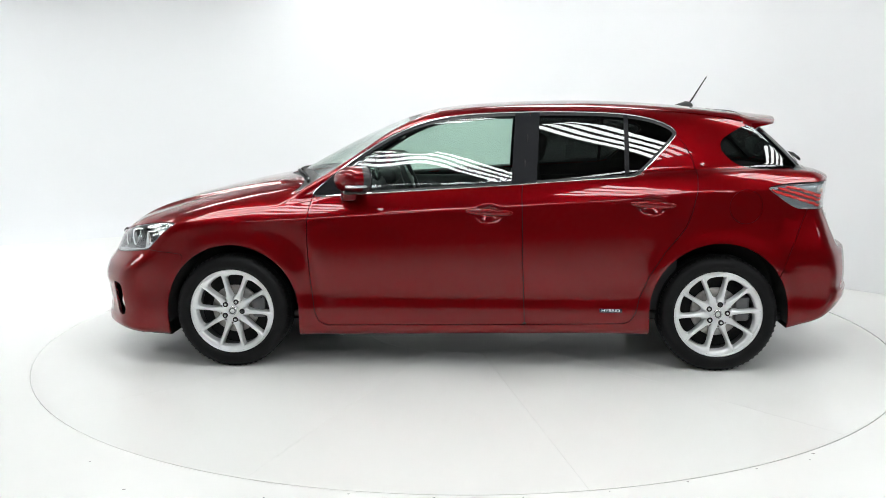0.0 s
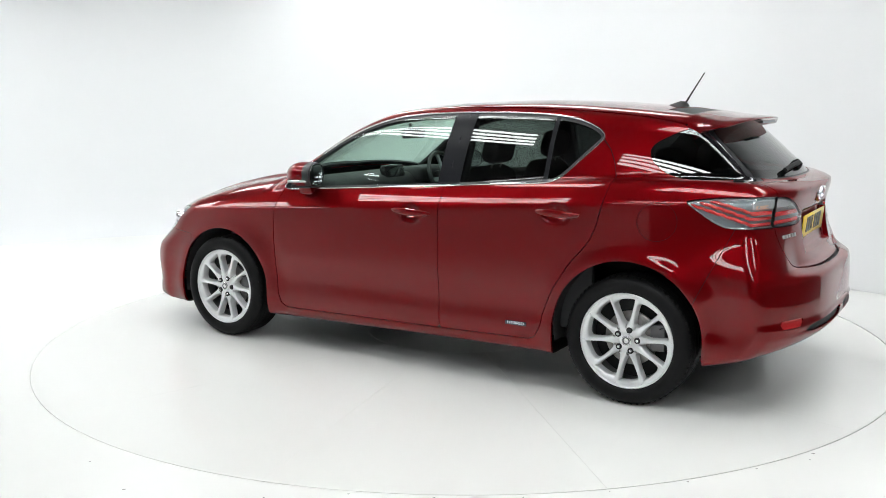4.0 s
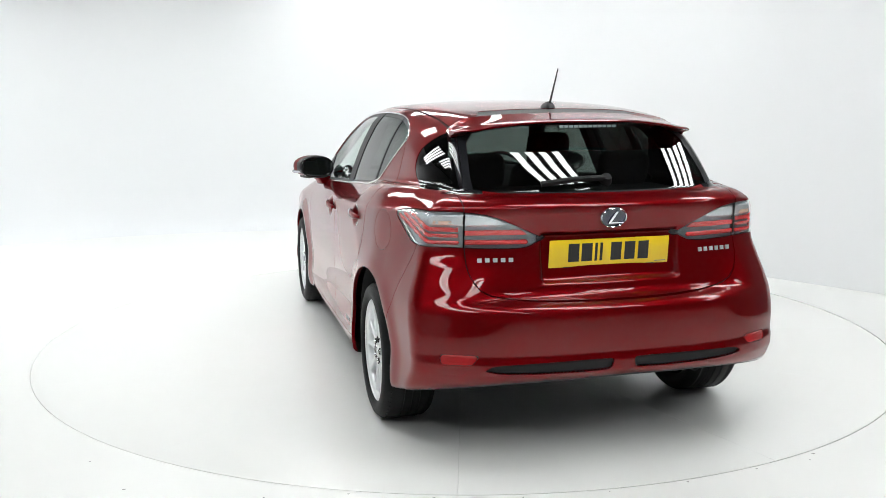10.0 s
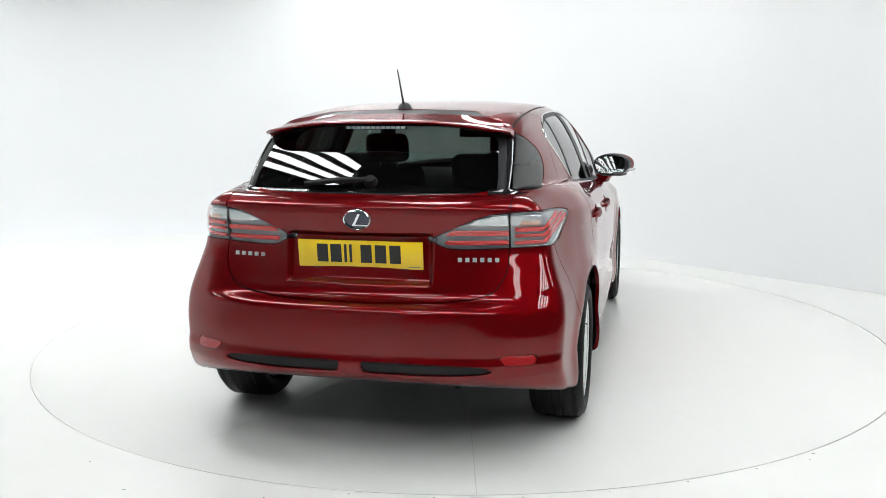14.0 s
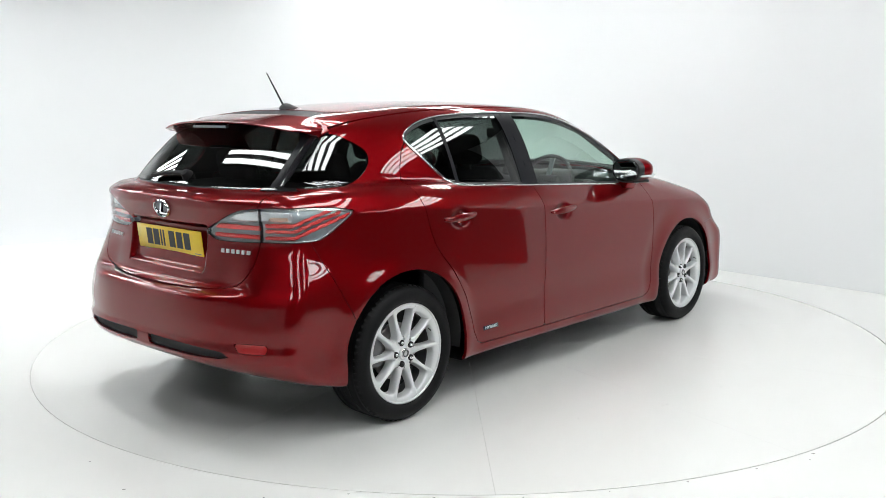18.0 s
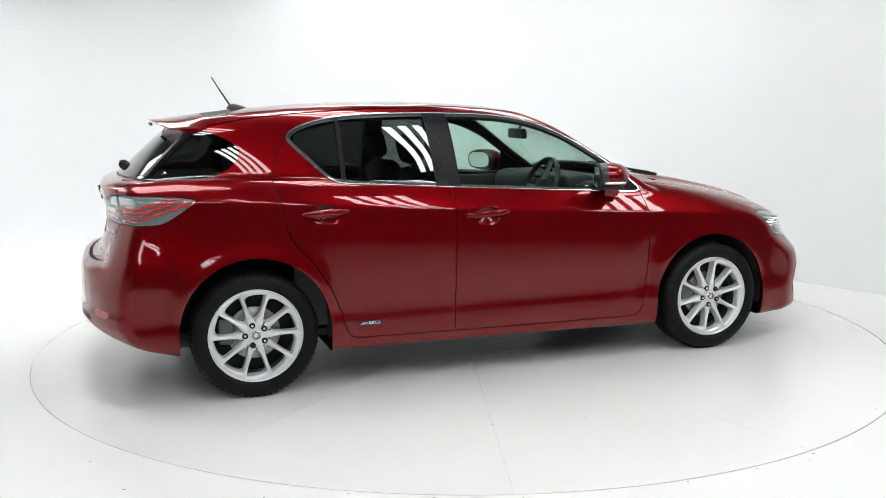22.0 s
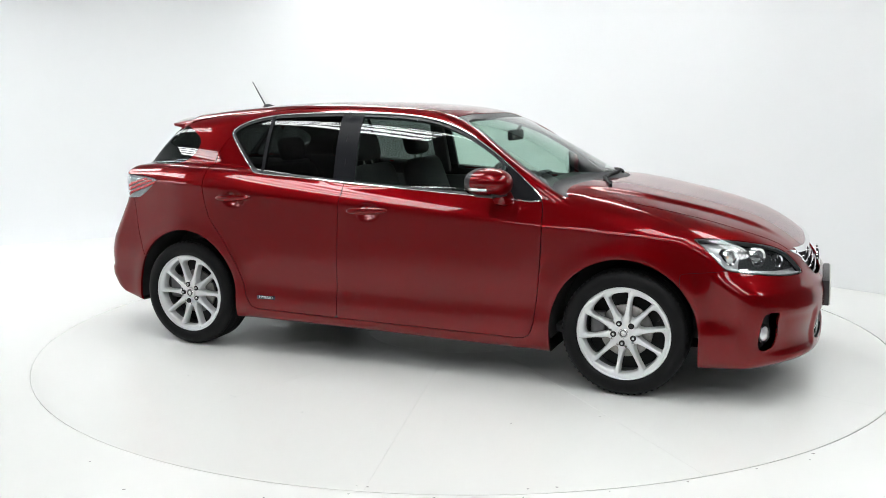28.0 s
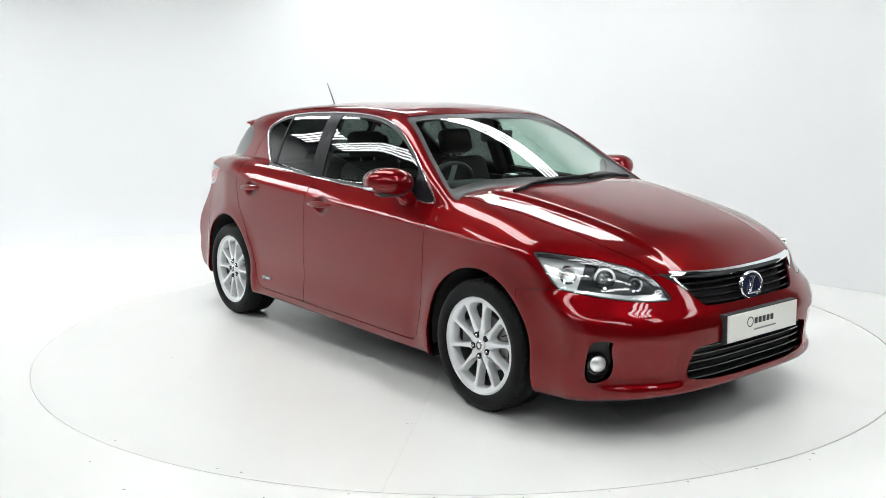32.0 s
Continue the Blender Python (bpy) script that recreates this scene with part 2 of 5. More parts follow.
def build_turntable():
    base = new("turntable")
    base.empty_display_size = 0.2
    tagged(base, "white painted round turntable flush with the studio floor", "turntable")
    # a hub plate and twelve sectors with hairline joints
    hub_r, k = 0.60, 14
    part("hub_plate", lathe_bm([(0.001, 0.0), (hub_r - 0.002, 0.0), (hub_r - 0.001, -0.001), (hub_r - 0.001, -0.04)], 96, axis="z"), DISC_WHITE, base, smooth=False)
    bm = bmesh.new()
    half = radians(15.0)
    top, low = [], []
    for r in (DISC_R - 0.0008, hub_r):
        g = 0.00035 / r
        arc = [-(half - g) + 2 * (half - g) * i / k for i in range(k + 1)]
        if r < 1:
            arc = arc[::-1]
        top += [bm.verts.new((r * math.cos(a), r * math.sin(a), 0.0)) for a in arc]
        low += [bm.verts.new((r * math.cos(a), r * math.sin(a), -0.04)) for a in arc]
    bm.faces.new(top)
    for i in range(len(top)):
        j = (i + 1) % len(top)
        bm.faces.new((top[j], top[i], low[i], low[j]))
    bmesh.ops.recalc_face_normals(bm, faces=bm.faces[:])
    first = part("deck_panel", bm, DISC_WHITE, base, smooth=False)
    first.matrix_basis = pose(0, 0, 0, 0, 0, 13.3 + 15)
    for i in range(1, 12):
        put("deck_panel", first.data, None, base, m=pose(0, 0, 0, 0, 0, 13.3 + 15 + 30 * i))
    return base


def build_light_bank(length, tubes, gap, m):
    base = new("fluorescent_light")
    tagged(base, "hanging studio light with rows of white tubes in a black frame", "ceiling light", group="studio ceiling lights")
    w = gap * (tubes - 1) + 0.12
    part("housing", box_bm(length + 0.1, w, 0.05, 0.01, at=(0, 0, 0.055)), HOUSING, base)
    # unseen baffles, added to keep the tubes' sideways light off the walls
    for s in (-1, 1):
        part("added_side_baffle", box_bm(length + 0.1, 0.014, 0.075, 0.003, 1, at=(0, s * (w / 2 - 0.007), 0.0435)), HOUSING, base)
        part("added_end_baffle", box_bm(0.014, w - 0.03, 0.075, 0.003, 1, at=(s * (length / 2 + 0.043), 0, 0.0435)), HOUSING, base)
        part("hanger", rod_bm([(s * length * 0.35, 0, 0.07), (s * length * 0.35, 0, 0.36)], 0.008, 0.008), HOUSING, base)
    for i in range(tubes):
        y = (i - (tubes - 1) / 2) * gap
        part("tube", box_bm(length, gap * 0.55, 0.018, 0.006, 1, at=(0, y, 0.022)), TUBE, base)
    base.matrix_basis = m
    return base


FLOOR_SPECKS = [(1.393, -2.098), (1.431, -2.032), (0.854, -2.315), (1.152, -2.189), (-1.494, -2.129), (-1.258, -2.395), (-0.415, -2.43), (0.545, -2.403), (-0.72, -2.462), (0.224, -2.455), (-0.099, -2.461)]
DECK_SPECKS = [(1.203, -1.33), (1.22, -1.317), (0.858, -1.571), (0.536, -2.426), (0.578, -2.418), (1.139, -2.21), (1.234, -2.155), (-0.962, -1.514), (-0.545, -1.712), (-0.517, -1.719), (-0.092, -1.79)]


def specks_bm(places, seed):
    """Small dark specks and scuffs on the paint."""
    bm = bmesh.new()
    rng = random.Random(seed)
    for x, y in places:
        r = 0.003 + 0.0035 * rng.random()
        k = 7
        ring = [bm.verts.new((x + r * (1 + 0.4 * rng.random()) * math.cos(2 * math.pi * i / k), y + 0.8 * r * (1 + 0.4 * rng.random()) * math.sin(2 * math.pi * i / k), 0.0008)) for i in range(k)]
        bm.faces.new(ring)
    return bm


def build_specks():
    ob = part("floor_specks", specks_bm(FLOOR_SPECKS, 4), SCUFF, None, smooth=False)
    tagged(ob, "small grey scuffs and specks on the white floor", "specks", kind="stuff")


build_studio()
build_specks()
turntable = build_turntable()
part("deck_specks", specks_bm(DECK_SPECKS, 9), SCUFF, turntable, smooth=False)["kind"] = "stuff"
BANK_Z = 3.14
# most banks hang end to end in three rows along the right-hand wall's line: (along the row, across the rows)
# across -4.8, and along -5.0: unseen banks added to brighten left wall and floor
bank = None
# along 5.4 at -2.75: put in to soften the shadow before the car
for across, places in ((-4.8, (-3.7, 2.65)), (-2.2, (-5.0,)), (-3.0, (-3.7,)), (-2.2, (-0.6,)), (-2.75, (2.65, 5.4)), (-0.55, (-3.7, -0.6, 2.65, 5.4)), (1.6, (-3.4, -0.6, 2.65, 5.4))):
    for along in places:
        m = pose(along * 0.66 + across * 0.75, -along * 0.75 + across * 0.66, BANK_Z, 0, 0, -48.6)
        bank = build_light_bank(2.2, 4, 0.15, m) if bank is None else (copy_thing(bank, m), bank)[1]


# ---------------------------------------------------------------- the car's shape
# Car space: x ahead, y to its left, z up, axles at x = +1.3 and -1.3.
def curve(*pairs, blur=0.0):
    """A smooth curve through (x, y) pairs that doesn't overshoot."""
    xs = np.array([p[0] for p in pairs], float)
    ys = np.array([p[1] for p in pairs], float)
    d = np.diff(ys) / np.diff(xs)
    m = np.zeros(len(xs))
    m[0], m[-1] = d[0], d[-1]
    for i in range(1, len(xs) - 1):
        if d[i - 1] * d[i] > 0:
            w1, w2 = 2 * (xs[i + 1] - xs[i]) + xs[i] - xs[i - 1], xs[i + 1] - xs[i] + 2 * (xs[i] - xs[i - 1])
            m[i] = (w1 + w2) / (w1 / d[i - 1] + w2 / d[i])
    X = np.linspace(xs[0], xs[-1], 1200)
    k = np.clip(np.searchsorted(xs, X, side="right") - 1, 0, len(xs) - 2)
    h = xs[k + 1] - xs[k]
    t = (X - xs[k]) / h
    Y = ((2 * t ** 3 - 3 * t ** 2 + 1) * ys[k] + (t ** 3 - 2 * t ** 2 + t) * h * m[k] + (-2 * t ** 3 + 3 * t ** 2) * ys[k + 1] + (t ** 3 - t ** 2) * h * m[k + 1])
    for _ in range(2):      # soften the knots a little
        Y[4:-4] = (Y[:-8] + 2 * Y[2:-6] + 2 * Y[4:-4] + 2 * Y[6:-2] + Y[8:]) / 8
    if blur:                # or take out all waves shorter than blur
        w = int(3 * blur / (X[1] - X[0]))
        k = np.exp(-0.5 * (np.arange(-w, w + 1) * (X[1] - X[0]) / blur) ** 2)
        i = np.arange(1, w + 1)
        head, tail = Y[0] - (Y[1] - Y[0]) * i[::-1], Y[-1] + (Y[-1] - Y[-2]) * i
        Y = np.convolve(np.concatenate([head, Y, tail]), k / k.sum(), "valid")
    return lambda x: np.interp(x, X, Y)


def smax(a, b, k):
    h = np.maximum(k - np.abs(a - b), 0.0) / k
    return np.maximum(a, b) + h * h * k * 0.25


def smin(a, b, k):
    h = np.maximum(k - np.abs(a - b), 0.0) / k
    return np.minimum(a, b) - h * h * k * 0.25


def step(a, b, x):
    t = np.clip((x - a) / (b - a), 0.0, 1.0)
    return t * t * (3 - 2 * t)


ARCH_F, ARCH_R, ARCH_RAD = (1.292, 0.312), (-1.296, 0.330), 0.362
BELT = curve((-2.2, 1.08), (-1.3, 1.065), (-0.84, 1.03), (-0.27, 0.992), (0.35, 0.955), (0.9, 0.918), (1.5, 0.88), (2.2, 0.85))
HALF_W = curve((-2.2, 0.803), (-1.9, 0.818), (-1.7, 0.838), (-1.5, 0.865), (-1.3, 0.886), (-0.6, 0.882), (0.2, 0.880), (0.9, 0.878), (1.3, 0.882), (1.7, 0.872), (2.2, 0.85))
SECTION = curve((0.10, -0.075), (0.17, -0.030), (0.23, -0.010), (0.30, -0.004), (0.42, -0.012), (0.56, -0.007), (0.70, -0.010), (0.80, -0.015), (0.86, -0.0195), (0.892, -0.024),
                (0.915, -0.036), (0.93, -0.046), (0.97, -0.078), (1.01, -0.116), (1.06, -0.172), (1.15, -0.30))
SPINE = curve((-2.2, 1.03), (-1.9, 1.05), (-1.5, 1.075), (-1.1, 1.065), (-0.6, 1.03), (-0.2, 1.01), (0.3, 0.985), (0.7, 0.992), (0.95, 1.012), (1.107, 0.998),
              (1.262, 0.974), (1.417, 0.943), (1.589, 0.904), (1.76, 0.858), (1.9, 0.808), (2.0, 0.756), (2.06, 0.713), (2.12, 0.650), (2.3, 0.43))
CROWN = curve((-2.2, 0.02), (-1.2, 0.01), (0.3, 0.0), (0.7, 0.05), (0.95, 0.085), (1.2, 0.08), (1.6, 0.085), (1.85, 0.105), (2.0, 0.10), (2.2, 0.13))
EDGE_R = curve((-2.2, 0.06), (-1.3, 0.05), (-0.6, 0.03), (0.5, 0.03), (0.9, 0.045), (1.3, 0.055), (1.8, 0.055), (2.2, 0.05))
BOTTOM = curve((-2.2, 0.375), (-2.05, 0.335), (-1.68, 0.240), (-1.4, 0.195), (-0.9, 0.200), (0.9, 0.175), (1.66, 0.167), (2.0, 0.186), (2.25, 0.210))
NOSE = curve((0.10, 2.06), (0.17, 2.135), (0.215, 2.185), (0.25, 2.185), (0.30, 2.180), (0.42, 2.195), (0.47, 2.195), (0.53, 2.182), (0.57, 2.160), (0.62, 2.140),
             (0.69, 2.128), (0.73, 2.108), (0.78, 2.05), (0.9, 1.86))
NOSE_BOW = curve((0.1, 0.235), (0.4, 0.24), (0.52, 0.25), (0.66, 0.34), (0.9, 0.40))
NOSE_POW = curve((0.1, 3.6), (0.4, 3.6), (0.66, 2.9), (0.9, 2.6))
TAIL = curve((0.20, -1.98), (0.28, -2.04), (0.35, -2.086), (0.385, -2.102), (0.420, -2.104), (0.446, -2.095), (0.50, -2.096), (0.60, -2.092), (0.628, -2.086), (0.643, -2.064), (0.652, -2.026), (0.663, -2.000), (0.72, -1.982), (0.80, -1.965),
             (0.90, -1.956), (0.96, -1.968), (0.99, -1.975), (1.015, -1.976), (1.035, -1.952), (1.06, -1.90), (1.15, -1.75))
TAIL_SIDE = curve((0.20, -1.98), (0.28, -2.04), (0.35, -2.086), (0.385, -2.102), (0.420, -2.104), (0.446, -2.095), (0.50, -2.096), (0.60, -2.080), (0.68, -2.040), (0.78, -1.994), (0.86, -1.965),
                  (0.96, -1.970), (1.005, -1.968), (1.04, -1.932), (1.07, -1.88), (1.15, -1.75))
TAIL_BOW = curve((0.2, 0.235), (0.6, 0.235), (0.70, 0.23), (0.9, 0.235), (1.1, 0.22))
ROOF = curve((-2.2, 1.26), (-1.8, 1.320), (-1.5, 1.366), (-1.15, 1.404), (-0.8, 1.427), (-0.55, 1.433), (-0.3, 1.430), (0.0, 1.416), (0.2, 1.395), (0.4, 1.356), (0.7, 1.28), (1.3, 1.05))
CABIN_W = curve((0.85, 0.818), (0.92, 0.796), (0.99, 0.776), (1.1, 0.738), (1.2, 0.698), (1.3, 0.645), (1.36, 0.606), (1.45, 0.53), blur=0.035)
CABIN_TAPER = curve((-2.1, -0.32), (-1.9, -0.24), (-1.75, -0.172), (-1.5, -0.097), (-1.32, -0.058), (-1.09, -0.036), (-0.8, -0.018), (-0.3, 0.0), (0.1, -0.012), (0.4, -0.036), (0.9, -0.020), (1.3, -0.05), blur=0.10)
SCREEN = curve((0.85, 1.365), (0.95, 1.190), (1.023, 1.068), (1.116, 0.900), (1.205, 0.733), (1.284, 0.565), (1.349, 0.404), (1.40, 0.25), (1.5, -0.06), blur=0.07)
SCREEN_SWEEP = curve((0.85, 0.30), (0.95, 0.29), (1.0, 0.275), (1.1, 0.274), (1.2, 0.230), (1.3, 0.155), (1.345, 0.108), (1.5, 0.03), blur=0.06)
HANDLES = ((-0.095, 0.850, 0.245), (-0.945, 0.892, 0.230))


def sweep_back(u):
    t = u / 0.57
    return t * t / (1 + 0.35 * t ** 4)


REAR_SCREEN = curve((0.9, -1.905), (1.0, -1.905), (1.04, -1.900), (1.07, -1.875), (1.2, -1.742), (1.34, -1.575), (1.5, -1.36))


def lower_body(x, y, z):
    u = np.abs(y)
    zn = z - (BELT(x) - 1.0) * step(0.5, 0.86, z)
    side = HALF_W(x) + SECTION(zn)
    for cx, cz in (ARCH_F, ARCH_R):
        r = np.hypot(x - cx, z - cz)
        flare = 0.012 * np.exp(-((r - 0.37) / 0.055) ** 2)
        if cx > 0:
            flare = 0.013 * np.exp(-((r - 0.37) / 0.060) ** 2) - 0.003 * np.exp(-((r - 0.50) / 0.05) ** 2)
        side = side + flare * step(0.92, 0.6, z)
    side = side - 0.032 * step(0.55, 0.85, z) * step(-0.9, -1.5, x) - 0.036 * step(0.62, 0.88, z) * step(-1.35, -1.85, x)
    for hx, hz, _ in HANDLES:
        q = np.sqrt(((x - hx - 0.004) / 0.086) ** 2 + ((z - hz + 0.006) / 0.056) ** 2)
        side = side - 0.030 * step(1.0, 0.10, q)
    f_side = (u - side) * 0.97
    ridge = -0.007 * step(0.98, 1.15, x) + 0.014 * step(0.045, -0.015, u - (0.52 - 0.14 * (x - 1.1))) * step(0.95, 1.15, x) * step(2.06, 1.8, x)
    f_top = (z - (SPINE(x) + ridge - CROWN(x) * (u / 0.8) ** 3.5)) * 0.95
    scoop = 0.013 * step(0.455, 0.50, u) * step(0.82, 0.70, u) * step(0.236, 0.262, z) * step(0.450, 0.405, z)
    f_front = (x - (NOSE(z) - scoop - NOSE_BOW(z) * (u / 0.8) ** NOSE_POW(z))) * 0.9
    recess = 0.026 * step(0.305, 0.285, u) * step(0.705, 0.725, z) * step(0.912, 0.895, z)
    tail = TAIL(z) + (TAIL_SIDE(z) - TAIL(z)) * step(0.42, 0.68, u)
    f_rear = ((tail + recess + TAIL_BOW(z) * (u / 0.85) ** 3.3) - x) * 0.9
    f = smax(f_side, f_top, EDGE_R(x))
    f = smax(f, f_front, 0.06)
    f = smax(f, f_rear, 0.035)
    return smax(f, BOTTOM(x) - z, 0.03)


def cabin(x, y, z):
    u = np.abs(y)
    f_side = (u - (CABIN_W(z) + CABIN_TAPER(x))) * 0.92
    f_roof = z - (ROOF(x) - 0.03 * (u / 0.55) ** 2.5)
    f_screen = (x - (SCREEN(z) - SCREEN_SWEEP(z) * sweep_back(u))) * 0.46
    f_back = ((REAR_SCREEN(z) + 0.11 * (u / 0.57) ** 2) - x) * 0.65
    f = smax(f_side, f_roof, 0.085)
    f = smax(f, f_screen, 0.035)
    f = smax(f, f_back, 0.03)
    return smax(f, 0.86 - z, 0.02)


def body_field(p):
    x, y, z = p[..., 0], p[..., 1], p[..., 2]
    return smin(lower_body(x, y, z), cabin(x, y, z), 0.018)


def field_normal(p, e=0.004):
    g = np.zeros_like(p)
    for k in range(3):
        d = np.zeros(3)
        d[k] = e
        g[..., k] = body_field(p + d) - body_field(p - d)
    return g / np.maximum(np.linalg.norm(g, axis=-1, keepdims=True), 1e-9)


def settle_on(p, times=3):
    for _ in range(times):
        e = 0.003
        g = np.zeros_like(p)
        for k in range(3):
            d = np.zeros(3)
            d[k] = e
            g[..., k] = (body_field(p + d) - body_field(p - d)) / (2 * e)
        s = body_field(p)[..., None] * g / np.maximum((g * g).sum(-1, keepdims=True), 0.05)
        n = np.linalg.norm(s, axis=-1, keepdims=True)
        p = p - s * np.minimum(1.0, 0.02 / np.maximum(n, 1e-9))
    return p


def skin(h=0.0145):
    """The whole outer skin as quads."""
    xs = np.arange(-2.16, 2.26, h)
    ys = (np.arange(-66, 67)) * h
    zs = np.arange(0.10, 1.47, h)
    G = np.empty((len(xs), len(ys), len(zs)))
    Y, Z = np.meshgrid(ys, zs, indexing="ij")
    for i0 in range(0, len(xs), 32):
        xx = xs[i0:i0 + 32]
        p = np.empty((len(xx), len(ys), len(zs), 3))
        p[..., 0], p[..., 1], p[..., 2] = xx[:, None, None], Y[None], Z[None]
        G[i0:i0 + 32] = body_field(p)
    inside = G < 0
    c = np.zeros((len(xs) - 1, len(ys) - 1, len(zs) - 1), int)
    for a in (0, 1):
        for b in (0, 1):
            for d in (0, 1):
                c += inside[a:a + c.shape[0], b:b + c.shape[1], d:d + c.shape[2]]
    cells = np.argwhere((c > 0) & (c < 8))
    index = -np.ones(c.shape, int)
    index[tuple(cells.T)] = np.arange(len(cells))
    total, count = np.zeros((len(cells), 3)), np.zeros((len(cells), 1))
    corner = [(a, b, d) for a in (0, 1) for b in (0, 1) for d in (0, 1)]
    for i, A in enumerate(corner):
        for B in corner[i + 1:]:
            if sum(abs(p - q) for p, q in zip(A, B)) != 1:
                continue
            ga = G[cells[:, 0] + A[0], cells[:, 1] + A[1], cells[:, 2] + A[2]]
            gb = G[cells[:, 0] + B[0], cells[:, 1] + B[1], cells[:, 2] + B[2]]
            ok = (ga < 0) != (gb < 0)
            t = np.where(ok, ga / np.where(ok, ga - gb, 1), 0)[:, None]
            total += np.where(ok[:, None], np.array(A) + t * (np.array(B) - np.array(A)), 0)
            count += ok[:, None]
    v = (cells + total / count) * h + np.array([xs[0], ys[0], zs[0]])
    v = settle_on(v, 4)
    quads = []
    for ax in range(3):
        sl0 = [slice(None)] * 3
        sl1 = [slice(None)] * 3
        sl0[ax], sl1[ax] = slice(0, -1), slice(1, None)
        a, b = inside[tuple(sl0)], inside[tuple(sl1)]
        e = np.argwhere(a != b)
        b1, b2 = (ax + 1) % 3, (ax + 2) % 3
        shape = np.array(c.shape)
        keep = (e[:, b1] > 0) & (e[:, b2] > 0) & (e[:, b1] < shape[b1]) & (e[:, b2] < shape[b2])
        e = e[keep]
        flip = a[tuple(e.T)]
        ids = []
        for d1, d2 in ((-1, -1), (0, -1), (0, 0), (-1, 0)):
            q = e.copy()
            q[:, b1] += d1
            q[:, b2] += d2
            ids.append(index[tuple(q.T)])
        q = np.stack(ids, 1)
        q[~flip] = q[~flip][:, ::-1]
        quads.append(q)
    quads = np.concatenate(quads)
    n = np.cross(v[quads[:, 2]] - v[quads[:, 0]], v[quads[:, 3]] - v[quads[:, 1]])
    back = (n * field_normal(v[quads[:, 0]])).sum(1) < 0
    quads[back] = quads[back][:, ::-1]
    return v, [tuple(q) for q in quads.tolist()]


class Skin:
    """Vertices shared by all panels, and the cutting of faces along level lines."""

    def __init__(self, verts):
        self.v = verts

    def split(self, faces, fn):
        """Faces where fn < 0, and the rest; fn takes the points."""
        f = fn(self.v)
        sign = (f < 0)
        inn, out, cuts, made = [], [], {}, []
        n = len(self.v)
        fl, sl = f.tolist(), sign.tolist()

        def cut(a, b):
            k = (a, b) if a < b else (b, a)
            if k not in cuts:
                t = min(0.98, max(0.02, fl[a] / (fl[a] - fl[b])))
                cuts[k] = n + len(made)
                made.append(self.v[a] + (self.v[b] - self.v[a]) * t)
            return cuts[k]

        for q in faces:
            s = [sl[i] for i in q]
            if all(s):
                inn.append(q)
            elif not any(s):
                out.append(q)
            else:
                pi, po = [], []
                for k, i in enumerate(q):
                    j = q[(k + 1) % len(q)]
                    (pi if sl[i] else po).append(i)
                    if sl[i] != sl[j]:
                        c = cut(i, j)
                        pi.append(c)
                        po.append(c)
                if len(pi) > 2:
                    inn.append(tuple(pi))
                if len(po) > 2:
                    out.append(tuple(po))
        if made:
            self.v = np.vstack([self.v, settle_on(np.array(made), 1)])
        return inn, out


def polygon_distance(a, b, poly):
    """Signed distance, negative inside, of points (a, b) from a closed polygon."""
    P = np.array(poly, float)
    Q = np.roll(P, -1, axis=0)
    best = np.full(a.shape, 1e9)
    inside = np.zeros(a.shape, bool)
    for (x0, y0), (x1, y1) in zip(P, Q):
        dx, dy = x1 - x0, y1 - y0
        t = np.clip(((a - x0) * dx + (b - y0) * dy) / max(dx * dx + dy * dy, 1e-12), 0, 1)
        best = np.minimum(best, (a - x0 - t * dx) ** 2 + (b - y0 - t * dy) ** 2)
        cross = (y0 > b) != (y1 > b)
        with np.errstate(divide="ignore", invalid="ignore"):
            inside ^= cross & (a < dx * (b - y0) / (dy if dy else 1e-12) + x0)
    return np.where(inside, -1, 1) * np.sqrt(best)


def rounded(poly, n=4):
    """A closed polygon with its corners smoothed."""
    P = [np.array(p, float) for p in poly]
    for _ in range(n):
        R = []
        for i, p in enumerate(P):
            q = P[(i + 1) % len(P)]
            R += [p * 0.75 + q * 0.25, p * 0.25 + q * 0.75]
        P = R
        if len(P) > 160:
            break
    return P


def panel_mesh(name, sk, faces, depth=0.014, inset=0.0, weld=False):
    """A panel from faces of the skin, with its edge turned inwards by depth."""
    used = sorted({i for q in faces for i in q})
    lookup = {i: k for k, i in enumerate(used)}
    v = sk.v[used]
    nrm = field_normal(v)
    if inset:
        v = v - nrm * inset
    F = [tuple(lookup[i] for i in q) for q in faces]
    verts, normals = [tuple(p) for p in v], [tuple(q) for q in nrm]
    if depth:
        edge = {}
        for q in F:
            for k, i in enumerate(q):
                j = q[(k + 1) % len(q)]
                edge[(i, j)] = edge.get((i, j), 0) + 1
        rim = [(i, j) for (i, j) in edge if (j, i) not in edge]
        up, down, side = {}, {}, {}
        for i, j in rim:
            s = np.cross(v[j] - v[i], nrm[i])
            for k in (i, j):
                side[k] = side.get(k, 0) + s
        for k, s in side.items():
            s = s / max(np.linalg.norm(s), 1e-9)
            up[k] = k
            if not weld:
                up[k] = len(verts)
                verts.append(tuple(v[k]))
                normals.append(tuple(s))
            down[k] = len(verts)
            verts.append(tuple(v[k] - nrm[k] * depth))
            normals.append(tuple(s))
        for i, j in rim:
            F.append((up[j], up[i], down[i], down[j]))
    me = bpy.data.meshes.new(name)
    me.from_pydata(verts, [], F)
    me.polygons.foreach_set("use_smooth", [True] * len(me.polygons))
    me.update()
    if not weld:
        me.normals_split_custom_set_from_vertices(normals)
    return me


